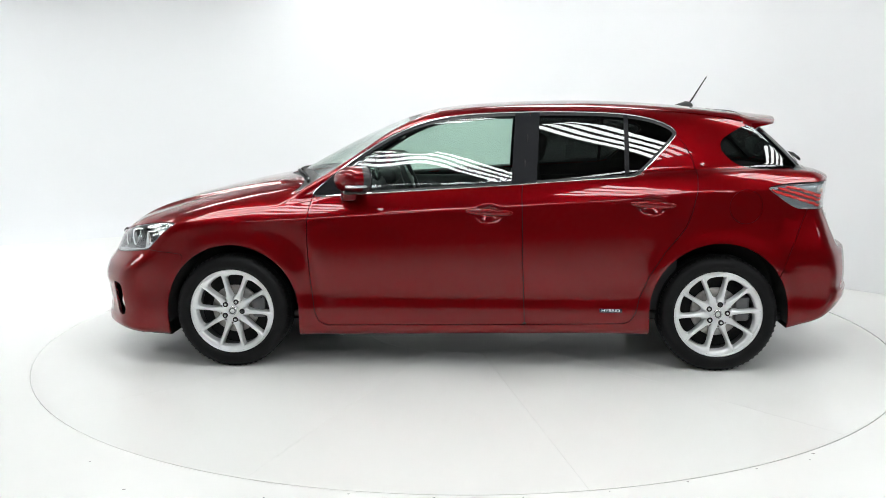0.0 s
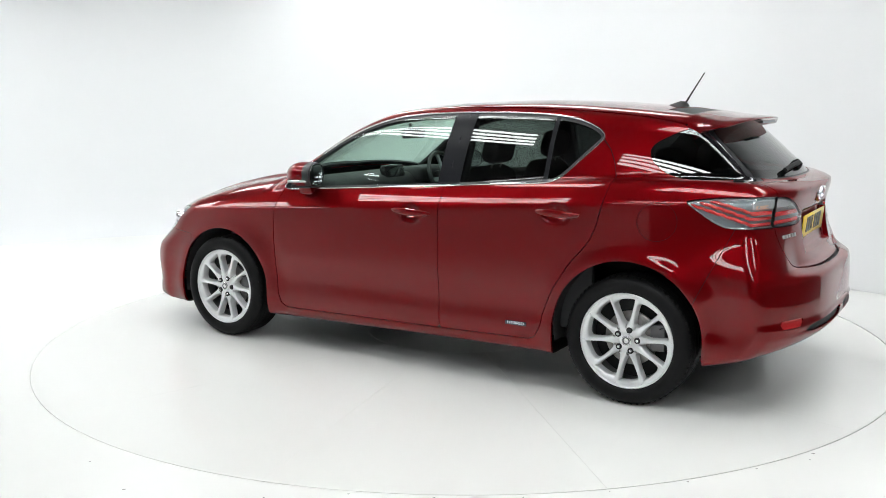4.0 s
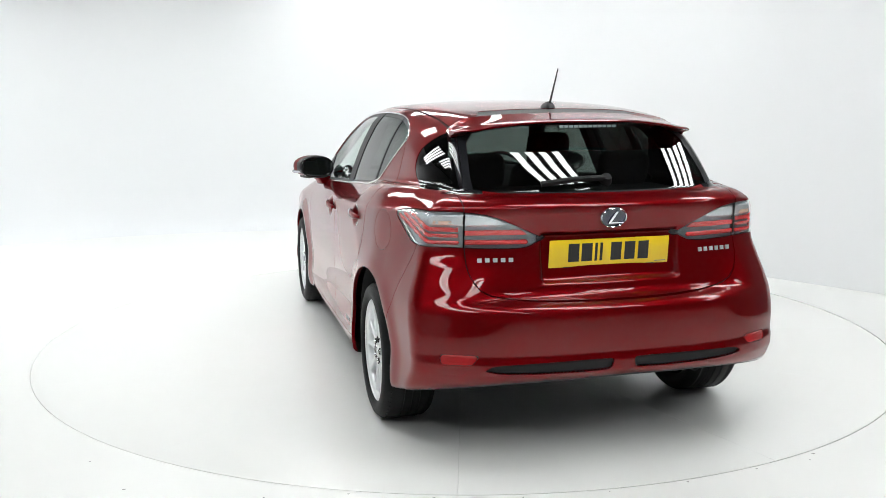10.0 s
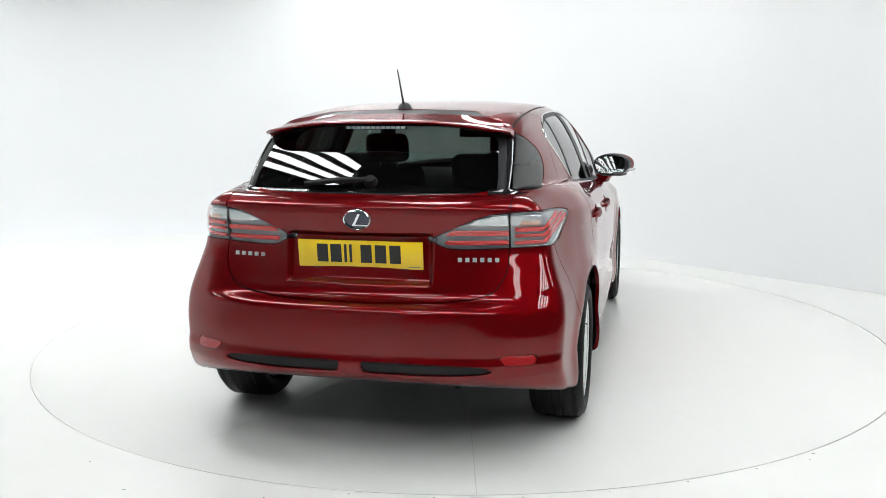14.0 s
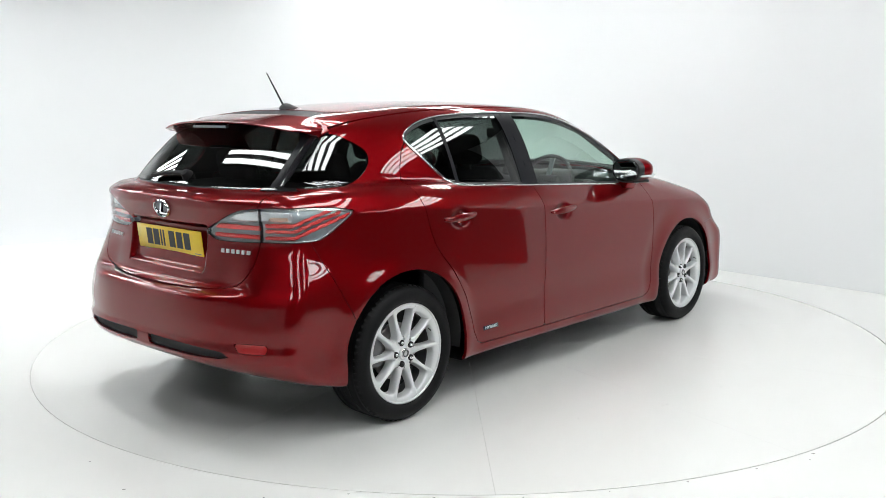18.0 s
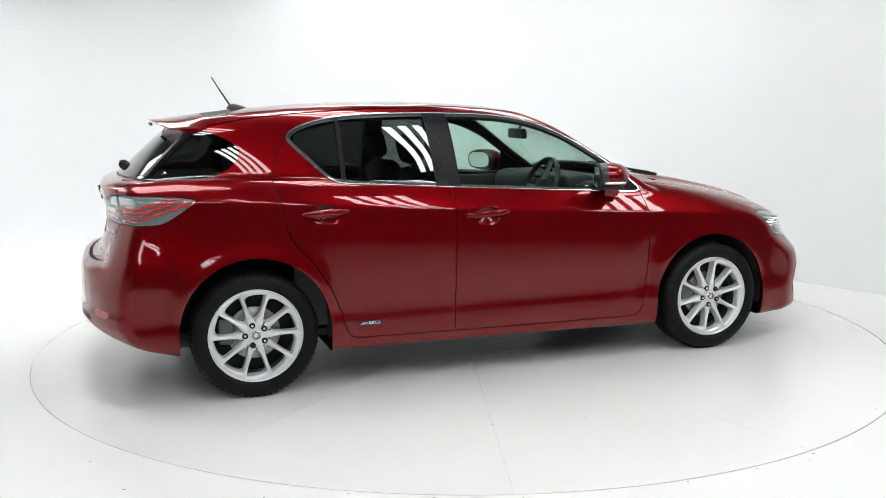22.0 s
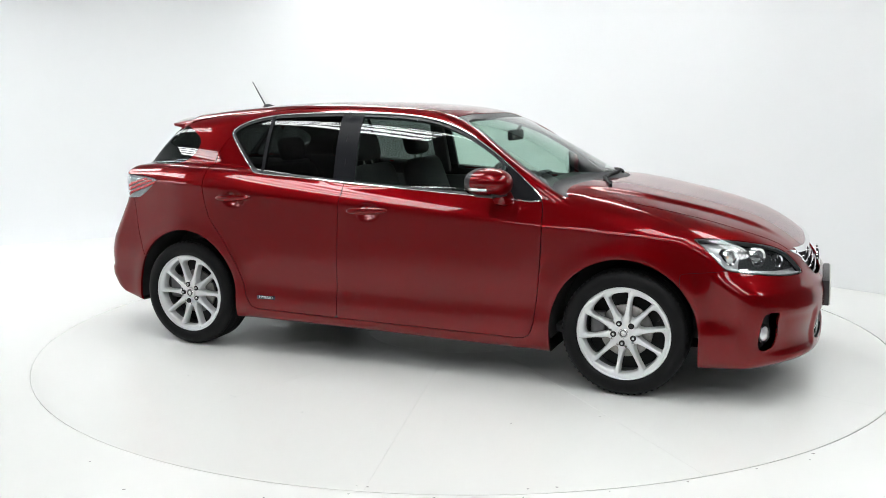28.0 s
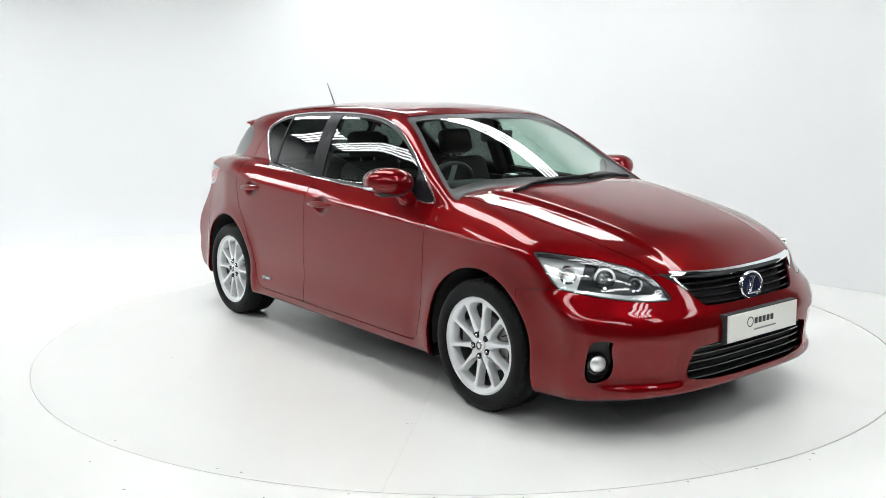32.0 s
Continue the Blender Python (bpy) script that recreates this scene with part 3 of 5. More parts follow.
def surface_y(x, z):
    """How far out the skin lies at (x, z), on the car's left."""
    a, b = np.full(np.shape(x), 0.25), np.full(np.shape(x), 1.1)
    for _ in range(40):
        m = (a + b) / 2
        s = body_field(np.stack([x, m, z], -1)) < 0
        a, b = np.where(s, m, a), np.where(s, b, m)
    return (a + b) / 2


def corner_point(a, z, end=1):
    """The skin's point at height z where end * x - |y| = a, on the car's left."""
    lo, hi = 1.3, 2.4
    for _ in range(40):
        m = (lo + hi) / 2
        if body_field(np.array([[end * m, m - a, z]]))[0] < 0:
            lo = m
        else:
            hi = m
    return end * lo, lo - a


def pieces_of(faces, least=6):
    """Connected groups of faces."""
    owner, groups = {}, {}

    def root(i):
        while owner.setdefault(i, i) != i:
            i = owner[i]
        return i
    for q in faces:
        r = root(q[0])
        for i in q[1:]:
            owner[root(i)] = r
    for q in faces:
        groups.setdefault(root(q[0]), []).append(q)
    return [g for g in groups.values() if len(g) >= least]


def surface_z(x, y):
    """How high the skin lies at (x, y)."""
    a, b = np.full(np.shape(x), 0.7), np.full(np.shape(x), 1.6)
    for _ in range(40):
        m = (a + b) / 2
        s = body_field(np.stack([x, y, m], -1)) < 0
        a, b = np.where(s, m, a), np.where(s, b, m)
    return (a + b) / 2


def surface_x(y, z, rear):
    """Where the nose or the tail lies at (y, z)."""
    a, b = (np.full(np.shape(y), -1.2), np.full(np.shape(y), -2.3)) if rear else (np.full(np.shape(y), 1.2), np.full(np.shape(y), 2.35))
    for _ in range(40):
        m = (a + b) / 2
        s = body_field(np.stack([m, y, z], -1)) < 0
        a, b = np.where(s, m, a), np.where(s, b, m)
    return (a + b) / 2


# outlines, by side view (x, z)
DLO = rounded([(0.885, 0.918), (0.65, 0.936), (0.354, 0.952), (0.057, 0.971), (-0.27, 0.990), (-0.538, 1.010), (-0.80, 1.024), (-0.875, 1.034), (-0.925, 1.072), (-1.0, 1.150), (-1.085, 1.235), (-1.088, 1.262), (-1.055, 1.292),
               (-0.96, 1.330), (-0.82, 1.354), (-0.66, 1.364), (-0.486, 1.368), (-0.311, 1.368), (-0.064, 1.362), (0.10, 1.348), (0.22, 1.326), (0.32, 1.296), (0.417, 1.256), (0.538, 1.188), (0.66, 1.104), (0.80, 0.998)], 2)
FRONT_DOOR = [(0.86, 0.93), (0.874, 0.86), (0.880, 0.784), (0.877, 0.635), (0.866, 0.485), (0.846, 0.318), (0.826, 0.260), (0.787, 0.238), (-0.282, 0.252), (-0.276, 0.45), (-0.270, 0.637), (-0.265, 0.935), (-0.272, 1.05), (0.3, 1.0)]
REAR_DOOR = [(-0.272, 1.05), (-0.265, 0.935), (-0.270, 0.637), (-0.276, 0.45), (-0.282, 0.252), (-0.800, 0.262), (-0.838, 0.276), (-0.868, 0.33), (-0.882, 0.40), (-0.93, 0.517), (-1.015, 0.653), (-1.075, 0.722), (-1.115, 0.774), (-1.145, 0.848), (-1.172, 0.967),
             (-1.182, 1.056), (-1.163, 1.13), (-1.130, 1.195), (-1.085, 1.245), (-1.04, 1.22), (-0.9, 1.08)]
QUARTER = rounded([(-1.322, 1.215), (-1.322, 1.165), (-1.362, 1.118), (-1.42, 1.080), (-1.50, 1.063), (-1.757, 1.063), (-1.724, 1.092), (-1.538, 1.282), (-1.47, 1.293), (-1.40, 1.262)], 2)
# by the three-quarter views (x - |y|, z) and (-x - |y|, z)
HEADLAMP = rounded([(0.775, 0.785), (0.80, 0.768), (0.90, 0.665), (0.935, 0.641), (1.0, 0.634), (1.2, 0.612), (1.42, 0.597), (1.60, 0.597), (1.61, 0.607), (1.54, 0.66), (1.45, 0.712), (1.32, 0.742), (1.1, 0.767), (0.90, 0.783)], 2)
TAILLAMP = rounded([(0.755, 0.978), (0.76, 0.962), (0.86, 0.902), (0.93, 0.866), (0.98, 0.857), (1.2, 0.858), (1.45, 0.852), (1.57, 0.852), (1.61, 0.862), (1.655, 0.884), (1.655, 0.892), (1.55, 0.938), (1.45, 0.980), (1.36, 0.993), (1.2, 1.0), (0.95, 0.996)], 2)
FOG_NICHE = rounded([(1.09, 0.315), (1.11, 0.42), (1.145, 0.452), (1.27, 0.449), (1.24, 0.415), (1.265, 0.345), (1.24, 0.288), (1.15, 0.268), (1.10, 0.275)], 2)
# by the front and rear views (y, z)
GRILLE = rounded([(-0.435, 0.690), (-0.2, 0.674), (0.2, 0.674), (0.435, 0.690), (0.40, 0.640), (0.345, 0.572), (0.30, 0.560), (-0.30, 0.560), (-0.345, 0.572), (-0.40, 0.640)], 2)
LOWER_GRILLE = rounded([(-0.415, 0.418), (0.415, 0.418), (0.44, 0.36), (0.455, 0.285), (0.43, 0.262), (0.25, 0.243), (-0.25, 0.243), (-0.43, 0.262), (-0.455, 0.285), (-0.44, 0.36)], 2)
GATE = rounded([(-0.597, 1.40), (-0.597, 0.80), (-0.580, 0.735), (-0.535, 0.680), (-0.44, 0.657), (-0.2, 0.648), (0.2, 0.648), (0.44, 0.657), (0.535, 0.680), (0.580, 0.735), (0.597, 0.80), (0.597, 1.40)], 1)
BACKLIGHT = rounded([(-0.563, 1.060), (0, 1.056), (0.563, 1.060), (0.552, 1.13), (0.518, 1.318), (0.3, 1.40), (-0.3, 1.40), (-0.518, 1.318), (-0.552, 1.13)], 1)
WINDSCREEN = rounded([(-0.72, 0.90), (0.72, 0.90), (0.717, 0.985), (0.658, 1.10), (0.613, 1.20), (0.561, 1.30), (0.535, 1.340), (0.48, 1.354), (0.2, 1.362), (-0.2, 1.362), (-0.48, 1.354), (-0.535, 1.340), (-0.561, 1.30), (-0.613, 1.20), (-0.658, 1.10), (-0.717, 0.985)], 1)


def side_cut(poly, low=0.42):
    return lambda v: np.maximum(polygon_distance(v[:, 0], v[:, 2], poly), low - np.abs(v[:, 1]))


def corner_cut(poly, end):
    def fn(v):
        d = polygon_distance(end * v[:, 0] - np.abs(v[:, 1]), v[:, 2], poly)
        return np.maximum(d, 1.3 - end * v[:, 0])
    return fn


def end_cut(poly, end, beyond):
    return lambda v: np.maximum(polygon_distance(v[:, 1], v[:, 2], poly), beyond - end * v[:, 0])


def grown(fn, d):
    return lambda v: fn(v) - d


def arch_cut(v):
    d = [np.hypot(v[:, 0] - cx, v[:, 2] - cz) - ARCH_RAD for cx, cz in (ARCH_F, ARCH_R)]
    # straight down below the middle of the arch
    for cx, cz in (ARCH_F, ARCH_R):
        d.append(np.maximum(np.abs(v[:, 0] - cx) - ARCH_RAD, v[:, 2] - cz))
    return np.maximum(np.minimum.reduce(d), 0.45 - np.abs(v[:, 1]))


BONNET_EDGE = curve((0.6, 0.69), (1.0, 0.675), (1.5, 0.635), (1.8, 0.585), (2.0, 0.50), (2.2, 0.40))


def bonnet_cut(v):
    u = np.abs(v[:, 1])
    return np.maximum.reduce([u - BONNET_EDGE(v[:, 0]), 0.684 + 0.015 * (u / 0.5) ** 2 - v[:, 2], 0.80 + 0.3 * (0.7 - u) - v[:, 0], 0.62 - v[:, 2]])


def screen_cut(v):
    plane = SCREEN(v[:, 2]) - SCREEN_SWEEP(v[:, 2]) * sweep_back(v[:, 1])
    return np.maximum.reduce([polygon_distance(v[:, 1], v[:, 2], WINDSCREEN), 0.30 - v[:, 0], v[:, 0] - plane - 0.03])


def roof_cut(v):
    u = np.abs(v[:, 1])
    return np.maximum.reduce([u - (0.50 + 0.035 * step(0.5, -0.5, v[:, 0])), 1.2 - v[:, 2], v[:, 0] - 0.42, -1.50 - v[:, 0]])


def front_bumper_cut(v):
    line = 0.640 - 0.10 * (1.75 - v[:, 0])
    return np.maximum.reduce([v[:, 2] - line, 1.56 - v[:, 0]])


def front_middle_cut(v):
    return np.maximum.reduce([v[:, 2] - 0.699, 1.9 - v[:, 0], np.abs(v[:, 1]) - 0.56])


def rear_bumper_cut(v):
    # behind a line from the lamp down to the arch, and below the gate
    x, z, u = v[:, 0], v[:, 2], np.abs(v[:, 1])
    return np.maximum.reduce([x - (-1.60 - 0.44 * (z - 0.5)), z - 0.858])


SPOKE_MESH = []


def wheel_spoke():
    """One spoke of the cast face with half a window on either side, about the wheel's x axis."""
    if SPOKE_MESH:
        return SPOKE_MESH[0]
    # window between spokes at -18 and +18 degrees about its middle: rounded at one shoulder, drawn out at the other
    poly = []
    for r, deg in ((0.075, 0.0), (0.081, -7.0), (0.10, -11.4), (0.13, -13.8), (0.165, -14.9), (0.187, -14.4), (0.1965, -8.0), (0.1985, 0.0), (0.201, 8.0), (0.2035, 14.9), (0.194, 15.1), (0.16, 14.8), (0.13, 13.8), (0.10, 11.4), (0.081, 7.0)):
        poly.append((r * math.cos(radians(deg)), r * math.sin(radians(deg))))
    win = rounded(poly, 2)
    n = len(win)
    cx, cz = 0.152, 0.0
    half = radians(18)
    edge = []
    for x, z in win:
        # the sector's border seen from the window's middle
        dx, dz = x - cx, z - cz
        best = 1e9
        for s in (-1, 1):
            den = dz * math.cos(half) - s * dx * math.sin(half)
            num = s * cx * math.sin(half) - cz * math.cos(half)
            if abs(den) > 1e-9 and num / den > 0:
                best = min(best, num / den)
        lo, hi = 0.0, 5.0
        for _ in range(40):
            md = (lo + hi) / 2
            if math.hypot(cx + dx * md, cz + dz * md) < 0.2215 and md < best:
                lo = md
            else:
                hi = md
        edge.append((cx + dx * lo, cz + dz * lo))
    for i in range(n):      # keep off the hub's middle
        x, z = edge[i]
        r = math.hypot(x, z)
        if r < 0.045:
            a = math.atan2(z, x) if r > 1e-6 else 0.0
            edge[i] = (0.045 * math.cos(a), 0.045 * math.sin(a))

    def height(x, z):
        r = math.hypot(x, z)
        return float(np.interp(r, [0.04, 0.062, 0.10, 0.15, 0.19, 0.222], [-0.014, -0.010, -0.006, -0.005, -0.004, 0.0005]))
    verts, faces = [], []
    rows = 5
    for i in range(n):
        wx, wz = win[i]
        ex, ez = edge[i]
        for k, t in enumerate((1.0, 0.55, 0.22, 0.07, 0.0)):
            x, z = wx + (ex - wx) * t, wz + (ez - wz) * t
            verts.append((x, height(x, z) - (0.0, 0.0006, 0.0030, 0.0065, 0.012)[k], z))
        mx, mz = cx + (wx - cx) * 0.93, cz + (wz - cz) * 0.93
        verts.append((mx, height(wx, wz) - 0.045, mz))
    m = rows + 1
    for i in range(n):
        j = (i + 1) % n
        for k in range(rows):
            faces.append((i * m + k, i * m + k + 1, j * m + k + 1, j * m + k))
    # turn by half a step and keep the halves that belong to the spoke at angle 0
    out_v, out_f = [], []
    for turn, sign in ((18, -1), (-18, 1)):
        c, s = math.cos(radians(turn)), math.sin(radians(turn))
        base = len(out_v)
        out_v += [(x * c - z * s, y, x * s + z * c) for x, y, z in verts]
        for f in faces:
            if sign * sum(verts[q][2] for q in f) > 0:
                out_f.append(tuple(base + q for q in f))
    bm = bmesh.new()
    vs = [bm.verts.new(q) for q in out_v]
    for f in out_f:
        try:
            bm.faces.new([vs[q] for q in f])
        except ValueError:
            pass
    bmesh.ops.remove_doubles(bm, verts=bm.verts[:], dist=2e-5)
    bmesh.ops.recalc_face_normals(bm, faces=bm.faces[:])
    up = sum(f.normal.y * f.calc_area() for f in bm.faces)
    if up < 0:
        bmesh.ops.reverse_faces(bm, faces=bm.faces[:])
    me = bpy.data.meshes.new("spoke")
    for f in bm.faces:
        f.smooth = True
    for e in bm.edges:
        if len(e.link_faces) == 2 and e.calc_face_angle(0) > radians(50):
            e.smooth = False
    bm.to_mesh(me)
    bm.free()
    SPOKE_MESH.append(me)
    return me


def build_wheel(car, x, side, face, phase, lock):
    """A tyre on a ten-spoke rim; side is +1 on the car's left."""
    hub = new("wheel")
    hub.parent = car
    hub.matrix_basis = pose(x, side * face, 0.309, 0, 0, 0 if side > 0 else 180)
    # outward is +y in wheel space; the hub cap's face lies at y = 0
    R, rim, mid = 0.3105, 0.228, -0.098
    prof = [(rim, 0.000), (rim + 0.004, 0.010), (0.248, 0.020), (0.270, 0.021), (0.290, 0.013), (0.302, -0.002), (0.3085, -0.018)]
    tread = []
    for k, y in enumerate(np.linspace(-0.028, -0.168, 9)):
        r = R - 0.004 * abs((y - mid) / 0.08) ** 2
        tread += [(r, y + 0.007), (r, y - 0.006), (r - 0.006, y - 0.0065), (r - 0.006, y - 0.0095)] if 0 < k < 8 and k % 2 == 0 else [(r, y + 0.007), (r, y - 0.009)]
    back = [(r, 2 * mid - y) for r, y in prof[::-1]]
    part("tyre", lathe_bm(prof + tread + back, 96), RUBBER, hub, sharp=50)
    # fine shoulder blocks
    bm = bmesh.new()
    for i in range(64):
        a = 2 * math.pi * i / 64
        add_bm(bm, box_bm(0.004, 0.020, 0.010, m=pose(0, 0, 0, 0, math.degrees(-a), 0) @ pose(0.3028, -0.006, 0, 0, 0, 38)))
    ob = part("tread_block", bm, RUBBER, hub, smooth=False)
    ob["kind"] = "stuff"
    # barrel, lip, and a cast face with ten windows
    part("rim_barrel", lathe_bm([(0.2245, -0.004), (0.214, -0.016), (0.205, -0.03), (0.198, -0.10), (0.2, -0.17), (0.216, -0.19)], 72), ALLOY_DARK, hub)
    rim_ob = part("rim", lathe_bm([(0.2285, -0.010), (0.2315, 0.000), (0.2305, 0.005), (0.226, 0.007), (0.2225, 0.005), (0.2205, 0.0015)], 120), ALLOY, hub, "silver painted alloy rim")
    rim_ob.matrix_basis = pose(0, 0, 0, 0, -phase, 0)
    for k in range(10):
        put("spoke", wheel_spoke(), ALLOY, rim_ob, m=pose(0, 0, 0, 0, -36 * k, 0))
    part("hub", lathe_bm([(0.001, -0.003), (0.024, -0.003), (0.030, -0.006), (0.033, -0.013), (0.060, -0.017), (0.068, -0.026), (0.070, -0.06)], 48), ALLOY, rim_ob)
    part("cap", lathe_bm([(0.0005, 0.0), (0.022, -0.001), (0.026, -0.005)], 32), SATIN_CHROME, rim_ob)
    part("cap_emblem", lathe_bm([(0.013, 0.002), (0.016, 0.0025), (0.018, 0.0005)], 24), ALLOY_DARK, rim_ob)
    for i in range(5):
        a = radians(72 * i)
        m = Matrix.Translation((0.0515 * math.cos(a), -0.0115, 0.0515 * math.sin(a)))
        # no hole is cut: a near-black disc paints the shade inside it
        part("nut_hole_shade", lathe_bm([(0.0005, 0.0045), (0.0138, 0.0045), (0.0146, 0.003), (0.0146, -0.01)], 20), INNER_DARK, rim_ob, m=m)
        part("wheel_nut", lathe_bm([(0.0005, 0.011), (0.005, 0.0105), (0.0075, 0.007), (0.0085, 0.002)], 12), BLACK_SATIN if 72 * i == lock else TRIM_BRIGHT, rim_ob, m=m)
    part("brake_disc", lathe_bm([(0.07, -0.062), (0.125, -0.066), (0.130, -0.07), (0.130, -0.084), (0.06, -0.09)], 48), STEEL, hub)
    bm = box_bm(0.075, 0.07, 0.13, 0.014, at=(0.135 * (-1 if side > 0 else 1), -0.078, 0.02))
    part("brake_caliper", bm, ALLOY_DARK, hub)
    part("dust_shield", lathe_bm([(0.001, -0.10), (0.20, -0.11)], 40), INNER_DARK, hub)
    part("valve", rod_bm([(0.188, -0.02, 0.0), (0.178, 0.004, 0.0)], 0.003, 0.003, 6), BLACK_SATIN, hub, m=pose(0, 0, 0, 0, 205, 0))
    return hub


def build_seat(car, x, y, bench=False):
    w = 1.16 if bench else 0.50
    back_h = 0.56 if bench else 0.62
    seat = part("rear_seat" if bench else "front_seat", box_bm(0.50, w, 0.17, 0.055, 3, at=(0.02, 0, 0.0)), SEAT_CLOTH, car, "black cloth car seat", m=pose(x, y, 0.46))
    b = box_bm(0.15, w * 0.97, back_h, 0.06, 3, at=(0, 0, back_h / 2))
    for v in b.verts:
        t = v.co.z / back_h
        v.co.y *= 1 - (0.06 if bench else 0.22) * t * t
        v.co.x -= 0.02 * math.sin(t * math.pi)
    part("seat_back", b, SEAT_CLOTH, seat, m=pose(-0.24, 0, 0.02, 0, -19, 0))
    for hy in ((-0.36, 0.36) if bench else (0.0,)):
        h = box_bm(0.10, 0.25, 0.165, 0.045, 3)
        part("headrest", h, SEAT_CLOTH, seat, m=pose(-0.24 - 0.34 * (back_h + 0.10) + 0.01, hy, back_h + 0.09, 0, -14, 0))
        for s in (-0.05, 0.05):
            part("headrest_post", rod_bm([(-0.24 - 0.34 * (back_h - 0.02), hy + s, back_h - 0.04), (-0.24 - 0.34 * (back_h + 0.07), hy + s, back_h + 0.05)], 0.006, 0.006, 6), STEEL, seat)
    return seat


def on_side(pts, left=True):
    """Points of a side outline laid on the skin, and the skin's normals there."""
    a = np.array(pts, float)
    y = surface_y(a[:, 0], a[:, 1])
    p = np.stack([a[:, 0], y, a[:, 1]], -1)
    n = field_normal(p)
    if not left:
        p, n = p * (1, -1, 1), n * (1, -1, 1)
    return [Vector(q) for q in p], [Vector(q) for q in n]


def on_end(pts, rear):
    a = np.array(pts, float)
    x = surface_x(a[:, 0], a[:, 1], rear)
    p = np.stack([x, a[:, 0], a[:, 1]], -1)
    return [Vector(q) for q in p], [Vector(q) for q in field_normal(p)]


def letters(text, size, depth, mat, parent, m, name="lettering"):
    cu = bpy.data.curves.new("text", "FONT")
    cu.body, cu.size, cu.extrude = text, size, depth
    cu.align_x, cu.align_y = "CENTER", "CENTER"
    ob = bpy.data.objects.new("text", cu)
    scene.collection.objects.link(ob)
    me = bpy.data.meshes.new_from_object(ob.evaluated_get(bpy.context.evaluated_depsgraph_get()))
    bpy.data.objects.remove(ob)
    me.materials.clear()
    return put(name, me, mat, parent, m=m)


def plate_bars(parent, mat, spec, m, thick=0.0012, name="character_bar"):
    """Plain bars: (x, y, width, height) in the plane of the plate."""
    for bx, by, w, h in spec:
        part(name, box_bm(w, h, thick, 0.0, at=(bx, by, thick / 2)), mat, parent, m=m, smooth=False)


def facing(p, n, up=(0, 0, 1)):
    """A pose at p whose z looks along n, and whose y is as upright as can be."""
    z = Vector(n).normalized()
    x = Vector(up).cross(z).normalized()
    y = z.cross(x)
    return Matrix.Translation(p) @ Matrix((x, y, z)).transposed().to_4x4()


def build_emblem(parent, at, normal, r, label):
    m = facing(at, normal)
    back = part("emblem", lathe_bm([(0.0005, 0.004), (r * 0.9, 0.004), (r * 0.9, 0.0)], 40, axis="z"), BLUE_ENAMEL, parent, label, m=m @ Matrix.Diagonal((1.38, 1, 1, 1)))
    ring = lathe_bm([(r * 0.88, 0.003), (r * 0.90, 0.010), (r * 0.96, 0.012), (r * 1.02, 0.008), (r * 1.03, 0.0)], 40, axis="z")
    part("emblem_ring", ring, CHROME, back)
    bm = box_bm(r * 0.20, r * 1.25, 0.006, 0.002, m=pose(-r * 0.02, r * 0.08, 0.008, 0, 0, -22))
    add_bm(bm, box_bm(r * 1.15, r * 0.18, 0.006, 0.002, m=pose(r * 0.22, -r * 0.52, 0.008)))
    part("emblem_bar", bm, CHROME, back)
    return back


